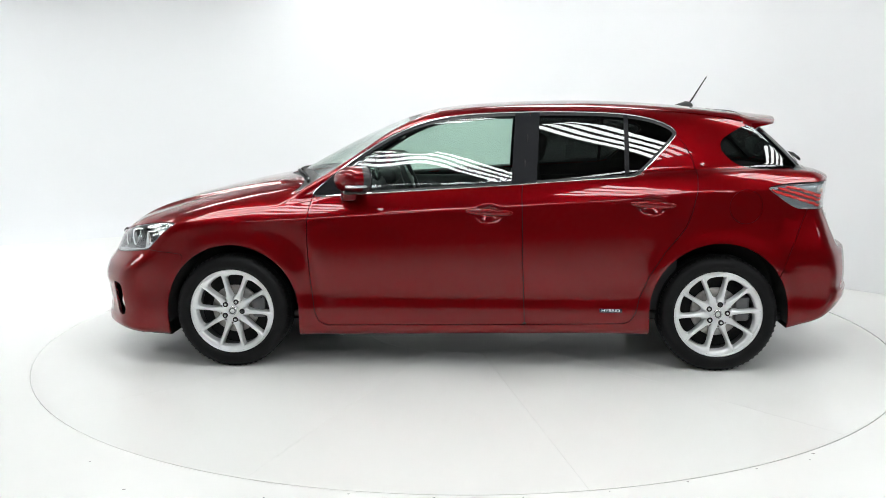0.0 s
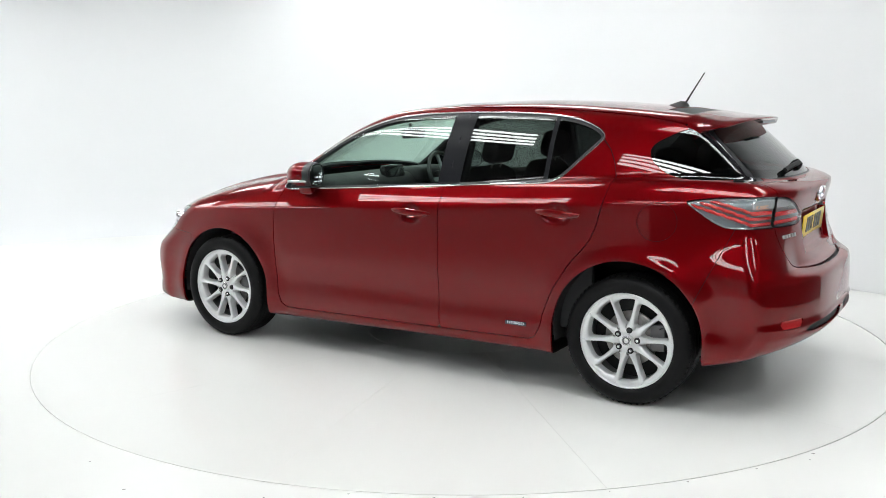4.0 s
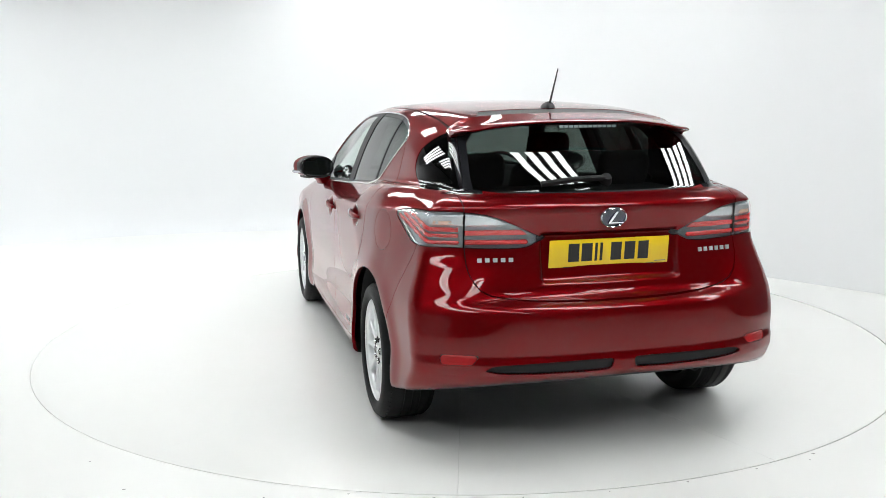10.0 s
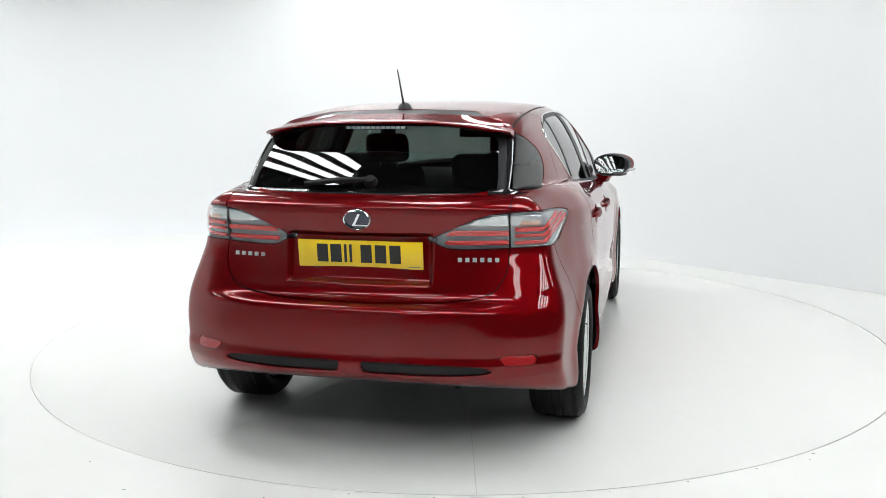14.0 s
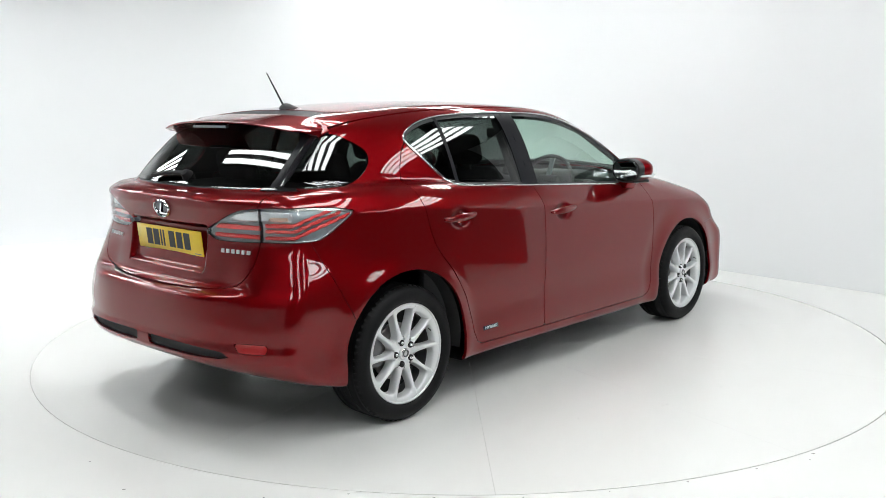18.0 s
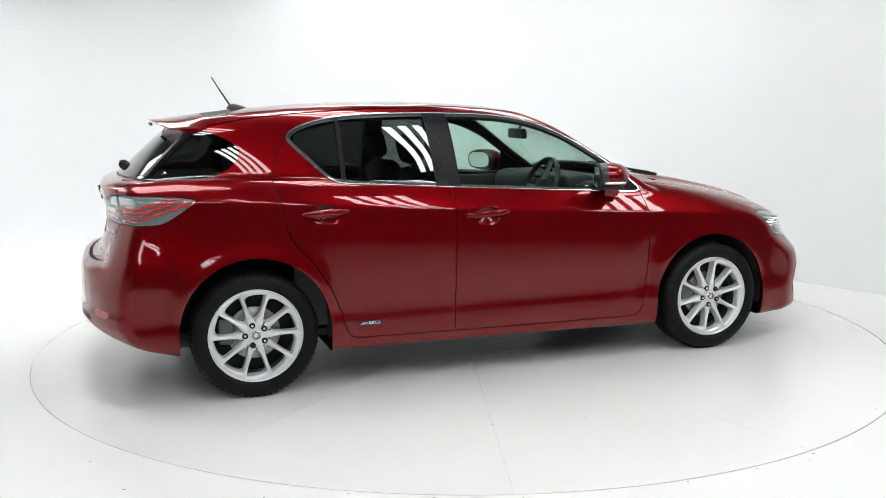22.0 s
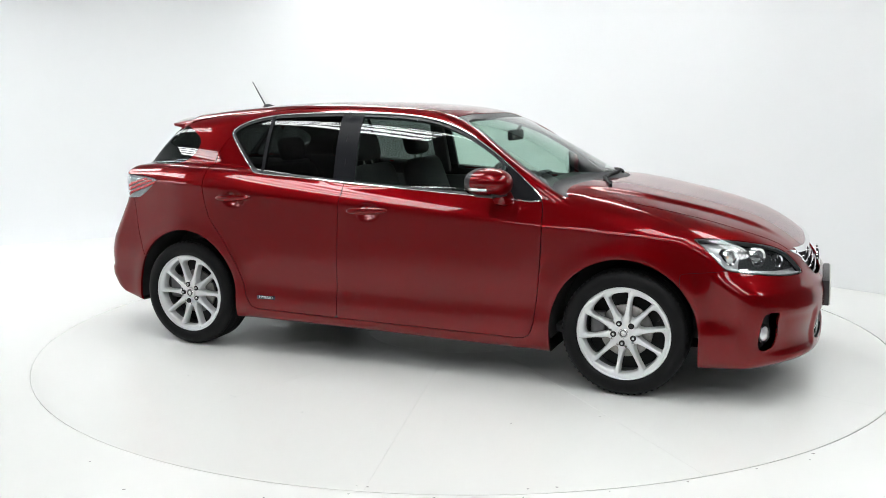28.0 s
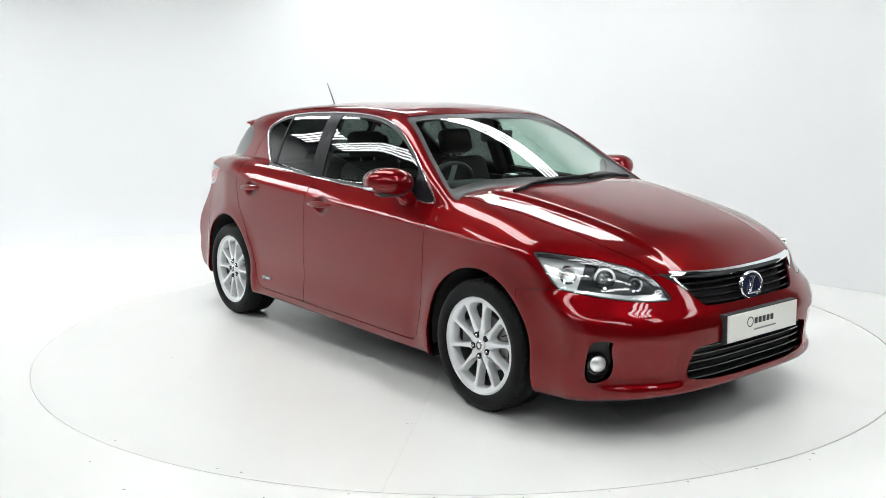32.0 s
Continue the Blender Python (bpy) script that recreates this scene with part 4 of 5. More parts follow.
def build_car():
    car = new("car")
    car.empty_display_size = 0.5
    tagged(car, "dark metallic red five-door hatchback car on the white turntable", "car")
    v, faces = skin()
    sk = Skin(v)
    mid_z = field_normal(v)
    # underside apart
    low = [q for q in faces if all(mid_z[i][2] < -0.75 and v[i][2] < 0.45 for i in q)]
    low_set = set(low)
    faces = [q for q in faces if q not in low_set]
    arch, faces = sk.split(faces, arch_cut)
    _, low = sk.split(low, arch_cut)
    put("underbody", panel_mesh("underbody", sk, low, 0.0), UNDER_DARK, car, "black plastic underbody")

    dlo, rest = sk.split(faces, side_cut(DLO))
    screen, rest = sk.split(rest, screen_cut)
    quarter, rest = sk.split(rest, side_cut(QUARTER, 0.50))
    back, rest = sk.split(rest, end_cut(BACKLIGHT, -1, 1.30))
    pillar_fn = lambda p: np.maximum.reduce([1.056 - p[:, 2], p[:, 2] - 1.315, p[:, 0] - (-1.480 - 1.005 * (1.282 - p[:, 2])), 0.49 - np.abs(p[:, 1])])
    rear_pillar, rest = sk.split(rest, pillar_fn)
    shell_faces = list(rest)

    def take(name, mat, fn, gap=0.0022, depth=0.014, sides=True, label="", keep=None):
        """Lifts a panel out of the rest, with a gap about it."""
        nonlocal rest
        region, rest = sk.split(rest, fn)
        region, _ = sk.split(region, grown(fn, -gap)) if gap else (region, None)
        _, rest = sk.split(rest, grown(fn, gap)) if gap else (None, rest)
        obs = []
        if keep is not None:
            keep.extend(region)
        if mat is None:
            return obs
        if sides:
            for s in (1, -1):
                f = [q for q in region if sk.v[q[0]][1] * s > 0]
                if f:
                    obs.append(put(name, panel_mesh(name, sk, f, depth), mat, car, label))
        elif region:
            obs.append(put(name, panel_mesh(name, sk, region, depth), mat, car, label))
        return obs

    head_f, tail_f, fog_f, grille_f, low_grille_f = [], [], [], [], []
    take("headlamp", None, corner_cut(HEADLAMP, 1), 0.0015, keep=head_f)
    take("taillamp", None, corner_cut(TAILLAMP, -1), 0.0015, keep=tail_f)
    take("fog", None, corner_cut(FOG_NICHE, 1), 0.0, keep=fog_f)
    take("grille", None, end_cut(GRILLE, 1, 1.85), 0.0, keep=grille_f)
    take("lower_grille", None, end_cut(LOWER_GRILLE, 1, 1.95), 0.0, keep=low_grille_f)
    slots, reflectors = [], []
    for s in (-1, 1):
        take("slot", None, end_cut(rounded([(s * 0.042, 0.424), (s * 0.05, 0.384), (s * 0.07, 0.380), (s * 0.3, 0.379), (s * 0.5, 0.383), (s * 0.555, 0.394), (s * 0.555, 0.402), (s * 0.52, 0.419), (s * 0.3, 0.427), (s * 0.06, 0.428)], 2), -1, 1.9), 0.0, keep=slots)
        take("reflector", None, end_cut(rounded([(s * 0.576, 0.452), (s * 0.58, 0.444), (s * 0.602, 0.421), (s * 0.61, 0.418), (s * 0.705, 0.417), (s * 0.712, 0.42), (s * 0.716, 0.452), (s * 0.71, 0.457), (s * 0.585, 0.457)], 1), -1, 1.75), 0.001, keep=reflectors)

    take("bonnet", PAINT, bonnet_cut, sides=False)
    take("front_door", PAINT, side_cut(FRONT_DOOR))
    take("rear_door", PAINT, side_cut(REAR_DOOR))
    flap_fn = lambda p: np.maximum(np.hypot(p[:, 0] + 1.425, p[:, 2] - 0.878) - 0.088, 0.5 - p[:, 1])
    take("fuel_flap", PAINT, flap_fn, sides=False, depth=0.008, gap=0.0011)
    take("tailgate", PAINT, end_cut(GATE, -1, 1.48), sides=False)
    take("rear_bumper", PAINT, rear_bumper_cut, sides=False, gap=0.0017)
    take("front_bumper", PAINT, lambda p: np.minimum(front_bumper_cut(p), front_middle_cut(p)), sides=False, gap=0.0012)
    take("roof_panel", PAINT, roof_cut, sides=False, gap=0.0045)
    for s in (1, -1):
        f = [q for q in rest if sk.v[q[0]][1] * s > 0]
        put("body_side", panel_mesh("body_side", sk, f, 0.016), PAINT, car)

    # dark inner shell behind the gaps
    sf = [q for q in shell_faces]
    for fn in (corner_cut(HEADLAMP, 1), corner_cut(TAILLAMP, -1), corner_cut(FOG_NICHE, 1), end_cut(GRILLE, 1, 1.85), end_cut(LOWER_GRILLE, 1, 1.95)):
        _, sf = sk.split(sf, fn)
    put("inner_shell", panel_mesh("inner_shell", sk, sf, 0.0, inset=0.013), INNER_DARK, car)

    # wheel wells
    for (cx, cz) in (ARCH_F, ARCH_R):
        for s in (1, -1):
            bm = bmesh.new()
            k, rings = 28, []
            for y in (0.845, 0.80, 0.56):
                rings.append([bm.verts.new((cx + (ARCH_RAD + 0.008) * math.cos(math.pi * (1.12 * i / k - 0.06)), s * y, cz + (ARCH_RAD + 0.008) * math.sin(math.pi * (1.12 * i / k - 0.06)))) for i in range(k + 1)])
            for a, b in zip(rings, rings[1:]):
                for i in range(k):
                    bm.faces.new((a[i], a[i + 1], b[i + 1], b[i]))
            bm.faces.new(rings[-1])
            part("wheel_arch_liner", bm, UNDER_DARK, car, "black plastic wheel arch liner")

    # side glass and pillars
    def strip(x0, z0, x1, z1, w):
        return lambda p: np.abs(p[:, 0] - (x0 + (x1 - x0) * (p[:, 2] - z0) / (z1 - z0))) - w

    pillar, dlo = sk.split(dlo, strip(-0.276, 0.99, -0.297, 1.365, 0.066))
    seam, pillar2 = sk.split(pillar, lambda p: np.abs(p[:, 0] - (-0.270 - 0.11 * (p[:, 2] - 0.99))) - 0.0025)
    sail, dlo = sk.split(dlo, lambda p: 0.655 - p[:, 0])
    divider, dlo = sk.split(dlo, strip(-0.822, 1.03, -0.824, 1.35, 0.011))
    edge_fn = lambda p: polygon_distance(p[:, 0], p[:, 2], DLO) + 0.016
    pane, border = sk.split(dlo, edge_fn)
    for s in (1, -1):
        pick = lambda fs: [q for q in fs if sk.v[q[0]][1] * s > 0]
        for name, f in (("pillar_trim", pick(pillar2)), ("mirror_sail", pick(sail))):
            put(name, panel_mesh(name, sk, f, 0.02, inset=0.001), PILLAR_BLACK, car, "black pillar trim")
        put("window_divider", panel_mesh("window_divider", sk, pick(divider), 0.02, inset=0.002), PILLAR_BLACK, car)
        put("window_frame", panel_mesh("window_frame", sk, pick(border), 0.02, inset=0.003), BLACK_SATIN, car)
        f = pick(pane)
        fronts = [q for q in f if sk.v[q[0]][0] > -0.29]
        rears = [q for q in f if -0.823 < sk.v[q[0]][0] <= -0.29]
        small = [q for q in f if sk.v[q[0]][0] <= -0.823]
        for name, fs, mat, lab in (("front_window", fronts, CLEAR_GLASS, "clear green-tinted window"), ("rear_window", rears, PRIVACY_GLASS, "dark privacy glass window"), ("rear_quarter_pane", small, PRIVACY_GLASS, "dark privacy glass pane")):
            ob = put(name, panel_mesh(name, sk, fs, 0.0, inset=0.004), mat, car, lab)
            ob.visible_shadow = False
        # bright trim round the side windows
        pts, nrm = on_side(DLO, s > 0)
        part("window_trim", sweep_bm(pts, nrm, 0.0080, 0.006, closed=True), TRIM_BRIGHT, car, "bright chrome window trim")
        put("rear_pillar_trim", panel_mesh("rear_pillar_trim", sk, pick(rear_pillar), 0.012, inset=0.001), BLACK_GLOSS, car, "gloss black rear pillar trim")
        fq = pick(quarter)
        put("quarter_glass", panel_mesh("quarter_glass", sk, fq, 0.012, inset=0.002), PRIVACY_GLASS, car, "dark rear quarter glass").visible_shadow = False
    # screens, with black printed borders
    scuttle = lambda p: SPINE(p[:, 0]) - CROWN(p[:, 0]) * (np.abs(p[:, 1]) / 0.8) ** 3.5 + 0.030 - p[:, 2]
    wp, wb = sk.split(screen, lambda p: np.maximum(polygon_distance(p[:, 1], p[:, 2], WINDSCREEN) + 0.024, scuttle(p)))
    bp, bb = sk.split(back, lambda p: np.maximum(polygon_distance(p[:, 1], np.maximum(p[:, 2], 1.12), BACKLIGHT) + 0.030, 1.064 - p[:, 2]))
    ob = put("windscreen", panel_mesh("windscreen", sk, wp, 0.0, inset=0.003), SCREEN_GLASS, car, "clear windscreen with a faint green tint")
    ob.visible_shadow = False
    put("windscreen_border", panel_mesh("windscreen_border", sk, wb, 0.012, inset=0.003), BLACK_SATIN, car)
    ob = put("rear_screen", panel_mesh("rear_screen", sk, bp, 0.0, inset=0.002), PRIVACY_GLASS, car, "dark privacy glass rear screen")
    ob.visible_shadow = False
    put("rear_screen_border", panel_mesh("rear_screen_border", sk, bb, 0.012, inset=0.002), PILLAR_BLACK, car)

    # lamps
    def bucket(name, fs, depth, mat, parent, walls=True):
        return put(name, panel_mesh(name, sk, fs, -(depth - 0.003) if walls else 0.0, inset=depth), mat, parent)

    for s in (1, -1):
        f = [q for q in head_f if sk.v[q[0]][1] * s > 0]
        lamp = put("headlamp", panel_mesh("headlamp", sk, f, 0.0), LENS, car, "clear headlamp with a chrome projector")
        lamp.visible_shadow = False
        bucket("lamp_bowl", f, 0.032, LAMP_SILVER, lamp)
        dark_f, _ = sk.split(f, lambda p: np.maximum(1.07 + 0.5 * (p[:, 2] - 0.70) - (p[:, 0] - np.abs(p[:, 1])), 0.630 - p[:, 2]))
        put("lamp_panel", panel_mesh("lamp_panel", sk, dark_f, 0.0, inset=0.029), LAMP_BLACK, lamp, "dark panel round the projector")
        rim_f, _ = sk.split(f, lambda p: -0.006 - corner_cut(HEADLAMP, 1)(p))
        put("lamp_edge", panel_mesh("lamp_edge", sk, rim_f, 0.02, inset=0.001), BLACK_SATIN, lamp, "black edge of the lamp")
        low_f, _ = sk.split(f, lambda p: p[:, 2] - (0.652 - 0.065 * (p[:, 0] - np.abs(p[:, 1]) - 0.935)))
        put("lamp_strip", panel_mesh("lamp_strip", sk, low_f, 0.02, inset=0.012), LAMP_SILVER, lamp, "silver strip along the lamp's foot")
        out = Vector((0.80, 0.60 * s, 0.0))
        for (lx, ly, lz, r, kind) in ((1.872, 0.662, 0.688, 0.046, "projector"), (1.745, 0.745, 0.696, 0.037, "turn"), (1.952, 0.56, 0.662, 0.030, "turn")):
            cx, cy = corner_point(lx - ly, lz)
            p = Vector((cx, s * cy, lz)) - out * (0.024 if kind == "projector" else 0.030)
            m = facing(p, out)
            part("lamp_ring", lathe_bm([(r * 0.74, -0.02), (r * 0.78, 0.012), (r, 0.016), (r * 1.04, 0.0), (r * 1.04, -0.03)], 32, axis="z"), CHROME, lamp, m=m)
            if kind == "projector":
                part("lamp_ball", lathe_bm([(0.0005, 0.016), (r * 0.35, 0.012), (r * 0.6, 0.002), (r * 0.76, -0.014)], 28, axis="z"), LAMP_BALL, lamp, m=m)
            else:
                part("reflector_bowl", lathe_bm([(0.006, -0.030), (r * 0.4, -0.026), (r * 0.75, -0.004)], 24, axis="z"), LAMP_SILVER, lamp, m=m)
                part("bulb", lathe_bm([(0.0005, 0.0), (0.007, -0.004), (0.008, -0.03)], 12, axis="z"), LAMP_AMBER if lx < 1.8 else LAMP_SILVER, lamp, m=m)
        f = [q for q in fog_f if sk.v[q[0]][1] * s > 0]
        niche = bucket("fog_lamp_niche", f, 0.055, BLACK_SATIN, car)
        cx, cy = corner_point(1.176, 0.345)
        p = Vector((cx, s * cy, 0.345)) - Vector((0.80, 0.6 * s, 0)) * 0.026
        m = facing(p, (0.86, 0.5 * s, 0))
        part("fog_lamp", lathe_bm([(0.0005, 0.012), (0.022, 0.009), (0.034, 0.0), (0.036, -0.012), (0.042, -0.014), (0.045, -0.03)], 32, axis="z"), LAMP_SILVER, niche, "round clear fog lamp", m=m)
        part("fog_lamp_ring", lathe_bm([(0.036, -0.004), (0.040, 0.004), (0.046, 0.002), (0.048, -0.03)], 32, axis="z"), BLACK_GLOSS, niche, m=m)

        f = [q for q in tail_f if sk.v[q[0]][1] * s > 0]
        for name, fn in (("taillamp", lambda p: 0.600 - np.abs(p[:, 1])), ("gate_lamp", lambda p: np.abs(p[:, 1]) - 0.594)):
            fs, _ = sk.split(f, fn)
            if not fs:
                continue
            lamp = put(name, panel_mesh(name, sk, fs, 0.004), SMOKED_LENS, car, "grey and red rear lamp")
            lamp.visible_shadow = False
            bucket("lamp_bowl", fs, 0.016, LAMP_GREY, lamp)
            a = lambda p: -p[:, 0] - np.abs(p[:, 1])
            if name == "taillamp":
                bands = [("red", lambda p, c=c: np.maximum(np.abs(p[:, 2] - c - 0.27 * np.maximum(0.0, 1.10 - a(p))) - 0.0080, a(p) - 1.27)) for c in (0.874, 0.900, 0.926)]
                bands += [("edge", lambda p: -0.006 - corner_cut(TAILLAMP, -1)(p)), ("amber", lambda p: np.maximum(np.abs(p[:, 2] - 0.953) - 0.009, np.maximum(a(p) - 1.25, 1.12 - a(p)))), ("silver", lambda p: np.maximum(np.abs(p[:, 2] - 0.962) - 0.022, 1.10 - a(p)))]
            else:
                bands = [("red", lambda p, c=c: np.maximum(np.abs(p[:, 2] - c) - 0.009, a(p) - 1.60)) for c in (0.877, 0.913)] + [("silver", lambda p: np.abs(p[:, 2] - 0.895) - 0.0035), ("silver", lambda p: 0.938 - p[:, 2])]
            for kind, fn2 in bands:
                b, _ = sk.split(fs, lambda p: np.maximum(fn2(p), grown(corner_cut(TAILLAMP, -1), -0.001 if kind == "edge" else -0.009)(p)))
                for piece in pieces_of(b):
                    mat = {"red": LAMP_RED, "amber": LAMP_AMBER, "silver": LAMP_SILVER, "edge": LAMP_SILVER}[kind]
                    put("light_bar", panel_mesh("light_bar", sk, piece, 0.008, inset=0.005 if kind == "red" else 0.009, weld=True), mat, lamp, kind + " light bar")
        f = [q for q in reflectors if sk.v[q[0]][1] * s > 0]
        put("rear_reflector", panel_mesh("rear_reflector", sk, f, 0.01, inset=0.0005), REFLECTOR, car, "red rear reflector")
        f = [q for q in slots if sk.v[q[0]][1] * s > 0]
        put("bumper_slot", panel_mesh("bumper_slot", sk, f, -0.02, inset=0.022), BLACK_SATIN, car, "black slot in the rear bumper")

    # grilles
    g = put("upper_grille", panel_mesh("upper_grille", sk, grille_f, -0.05, inset=0.055), INNER_DARK, car, "black slatted grille")
    for k, z in enumerate((0.585, 0.612, 0.639, 0.666)):
        w = 0.335 + 0.75 * (z - 0.572)
        ys = np.linspace(-w, w, 25)
        pts, nrm = on_end([(y, z - 0.004 - 0.008 * (1 - (y / w) ** 2)) for y in ys], False)
        part("slat", sweep_bm([p - n * 0.030 for p, n in zip(pts, nrm)], nrm, 0.013, 0.016), BLACK_GLOSS, g)
    ys = np.linspace(-0.45, 0.45, 41)
    pts, nrm = on_end([(y, 0.677 + 0.019 * (y / 0.45) ** 2) for y in ys], False)
    part("chrome_bar", sweep_bm(pts, nrm, 0.034, 0.012), CHROME, g, "chrome bar along the grille's top")
    for s in (1, -1):
        bm = bmesh.new()
        rings = []
        for t in np.linspace(0, 1, 9):
            w = 0.058 * (1 - t) ** 1.2 + 0.005
            row = [(s * (0.440 - 0.05 * t + w * k), 0.694 - 0.062 * t + 0.010 * k * (1 - t)) for k in (0.0, 0.04, 0.5, 0.96, 1.0)]
            p, n = on_end(row, False)
            rings.append([bm.verts.new(q + m_ * d) for q, m_, d in zip(p, n, (-0.006, 0.005, 0.007, 0.005, -0.004))])
        for a, b in zip(rings, rings[1:]):
            for k in range(4):
                bm.faces.new((a[k], a[k + 1], b[k + 1], b[k]))
        bmesh.ops.recalc_face_normals(bm, faces=bm.faces[:])
        part("chrome_wedge", bm, CHROME, g, sharp=60)
    emb = on_end([(0.0, 0.612)], False)
    build_emblem(g, emb[0][0] + Vector((0.012, 0, 0)), (1, 0, 0.12), 0.062, "oval chrome emblem on blue enamel")
    g = put("lower_grille", panel_mesh("lower_grille", sk, low_grille_f, -0.06, inset=0.065), INNER_DARK, car, "black slatted lower grille")
    for z in (0.265, 0.297, 0.329, 0.361, 0.393):
        ys = np.linspace(-0.43, 0.43, 25)
        pts, nrm = on_end([(y, z) for y in ys], False)
        part("slat", sweep_bm([p - n * 0.030 for p, n in zip(pts, nrm)], nrm, 0.009, 0.014), BLACK_GLOSS, g)

    # number plates
    plate = part("front_plate", box_bm(0.535, 0.118, 0.006, 0.002, at=(0, 0, 0)), WHITE_PLATE, car, "white show plate in a black holder", m=facing((2.214, 0, 0.462), (1, 0, 0.02)))
    part("plate_holder", box_bm(0.545, 0.128, 0.032, 0.004, at=(0, 0, -0.0195)), BLACK_SATIN, plate)
    part("plate_mark", lathe_bm([(0.019, 0.003), (0.019, 0.0042), (0.023, 0.0042), (0.023, 0.003)], 28, axis="z"), BLACK_INK, plate, m=pose(-0.105, 0.012, 0))
    plate_bars(plate, BLACK_INK, [(-0.062 + 0.031 * k, 0.012, 0.022, 0.026) for k in range(5)], pose(0, 0, 0.003))
    plate_bars(plate, GREY_INK, [(0.01, -0.026, 0.17, 0.007)], pose(0, 0, 0.003))
    px = float(surface_x(np.array([0.0]), np.array([0.82]), True)[0])
    plate = part("rear_plate", box_bm(0.522, 0.112, 0.005, 0.002), YELLOW_PLATE, car, "yellow number plate with black characters", m=facing((px - 0.010, 0, 0.822), (-1, 0, -0.10)))
    part("plate_holder", box_bm(0.40, 0.022, 0.008, 0.002, at=(0, -0.064, -0.001)), BLACK_SATIN, plate)
    plate_bars(plate, WHITE_INK, [(0, -0.066, 0.10, 0.008)], pose(0, 0, 0.0032))
    plate_bars(plate, BLACK_INK, [(-0.157, 0.003, 0.046, 0.074), (-0.100, 0.003, 0.046, 0.074), (-0.060, 0.003, 0.011, 0.074), (-0.038, 0.003, 0.011, 0.074), (0.027, 0.003, 0.046, 0.074), (0.087, 0.003, 0.046, 0.074), (0.147, 0.003, 0.046, 0.074)], pose(0, 0, 0.0026))
    plate_bars(plate, GREY_INK, [(0.225, -0.046, 0.05, 0.003)], pose(0, 0, 0.0026))
    # badges on the gate, as plain bars
    p, n = on_end([(0.0, 0.966)], True)
    build_emblem(car, p[0] + n[0] * 0.002, n[0], 0.0415, "oval chrome emblem on blue enamel")
    for y0, y1, z, k, hgt in ((0.558, 0.402, 0.808, 5, 0.019), (-0.392, -0.566, 0.812, 6, 0.020)):
        p, n = on_end([((y0 + y1) / 2, z)], True)
        badge = new("badge")
        badge.parent = car
        badge["label"] = "chrome bars of a badge"
        badge.matrix_basis = facing(p[0], n[0])
        w = abs(y1 - y0) / k
        plate_bars(badge, BADGE_SILVER, [((i - (k - 1) / 2) * w, 0, w * 0.55, hgt * 0.85) for i in range(k)], pose(0, 0, -0.001), 0.006, "badge_bar")

    # hybrid badges on the rear doors
    for s in (1, -1):
        pts, nrm = on_side([(-0.735, 0.332)], s > 0)
        m = facing(pts[0] - nrm[0] * 0.001, nrm[0])
        b = part("door_badge", box_bm(0.118, 0.021, 0.004, 0.0015), BLUE_ENAMEL, car, "blue badge with chrome letters", m=m)
        letters("HYBRID", 0.025, 0.0012, WHITE_INK, b, pose(0, 0, 0.0028) @ Matrix.Diagonal((1.12, 0.78, 1, 1)))

    # door handles in dished recesses
    for s in (1, -1):
        for hx, hz, w in HANDLES:
            pts, nrm = on_side([(hx, hz)], s > 0)
            m = facing(pts[0] + nrm[0] * 0.024, nrm[0])
            pull = bmesh.new()
            rings = []
            nseg = 14
            for i in range(nseg + 1):
                t = i / nseg
                x = (t - 0.5) * w
                hgt = 0.0165 * (0.55 + 0.45 * math.sin(math.pi * min(1, max(0, t * 1.0)) ** 1.0)) * (1 if 0.02 < t < 0.98 else 0.6)
                out = 0.010 + 0.024 * math.sin(math.pi * t) ** 0.6
                rings.append([pull.verts.new((x, hgt * math.cos(a) * 1.1, out - 0.008 + 0.010 * math.sin(a))) for a in [2 * math.pi * k / 10 for k in range(10)]])
            for a, b in zip(rings, rings[1:]):
                for k in range(10):
                    pull.faces.new((a[k], a[(k + 1) % 10], b[(k + 1) % 10], b[k]))
            pull.faces.new(rings[0])
            pull.faces.new(rings[-1][::-1])
            bmesh.ops.recalc_face_normals(pull, faces=pull.faces[:])
            h = part("door_handle", pull, PAINT, car, "body-coloured pull handle", m=m @ pose(0, 0.002, 0, 0, 0, -2.5 * s))
            if hx > -0.5:
                part("lock_cover", box_bm(0.030, 0.020, 0.006, 0.002, at=(0, 0, 0)), PAINT, h, m=pose(s * (w / 2 - 0.018), 0, 0.016))
                if s < 0:
                    part("key_hole", lathe_bm([(0.0005, 0.004), (0.005, 0.004), (0.006, 0.0)], 14, axis="z"), CHROME, h, m=pose(s * (w / 2 - 0.018), 0, 0.016))

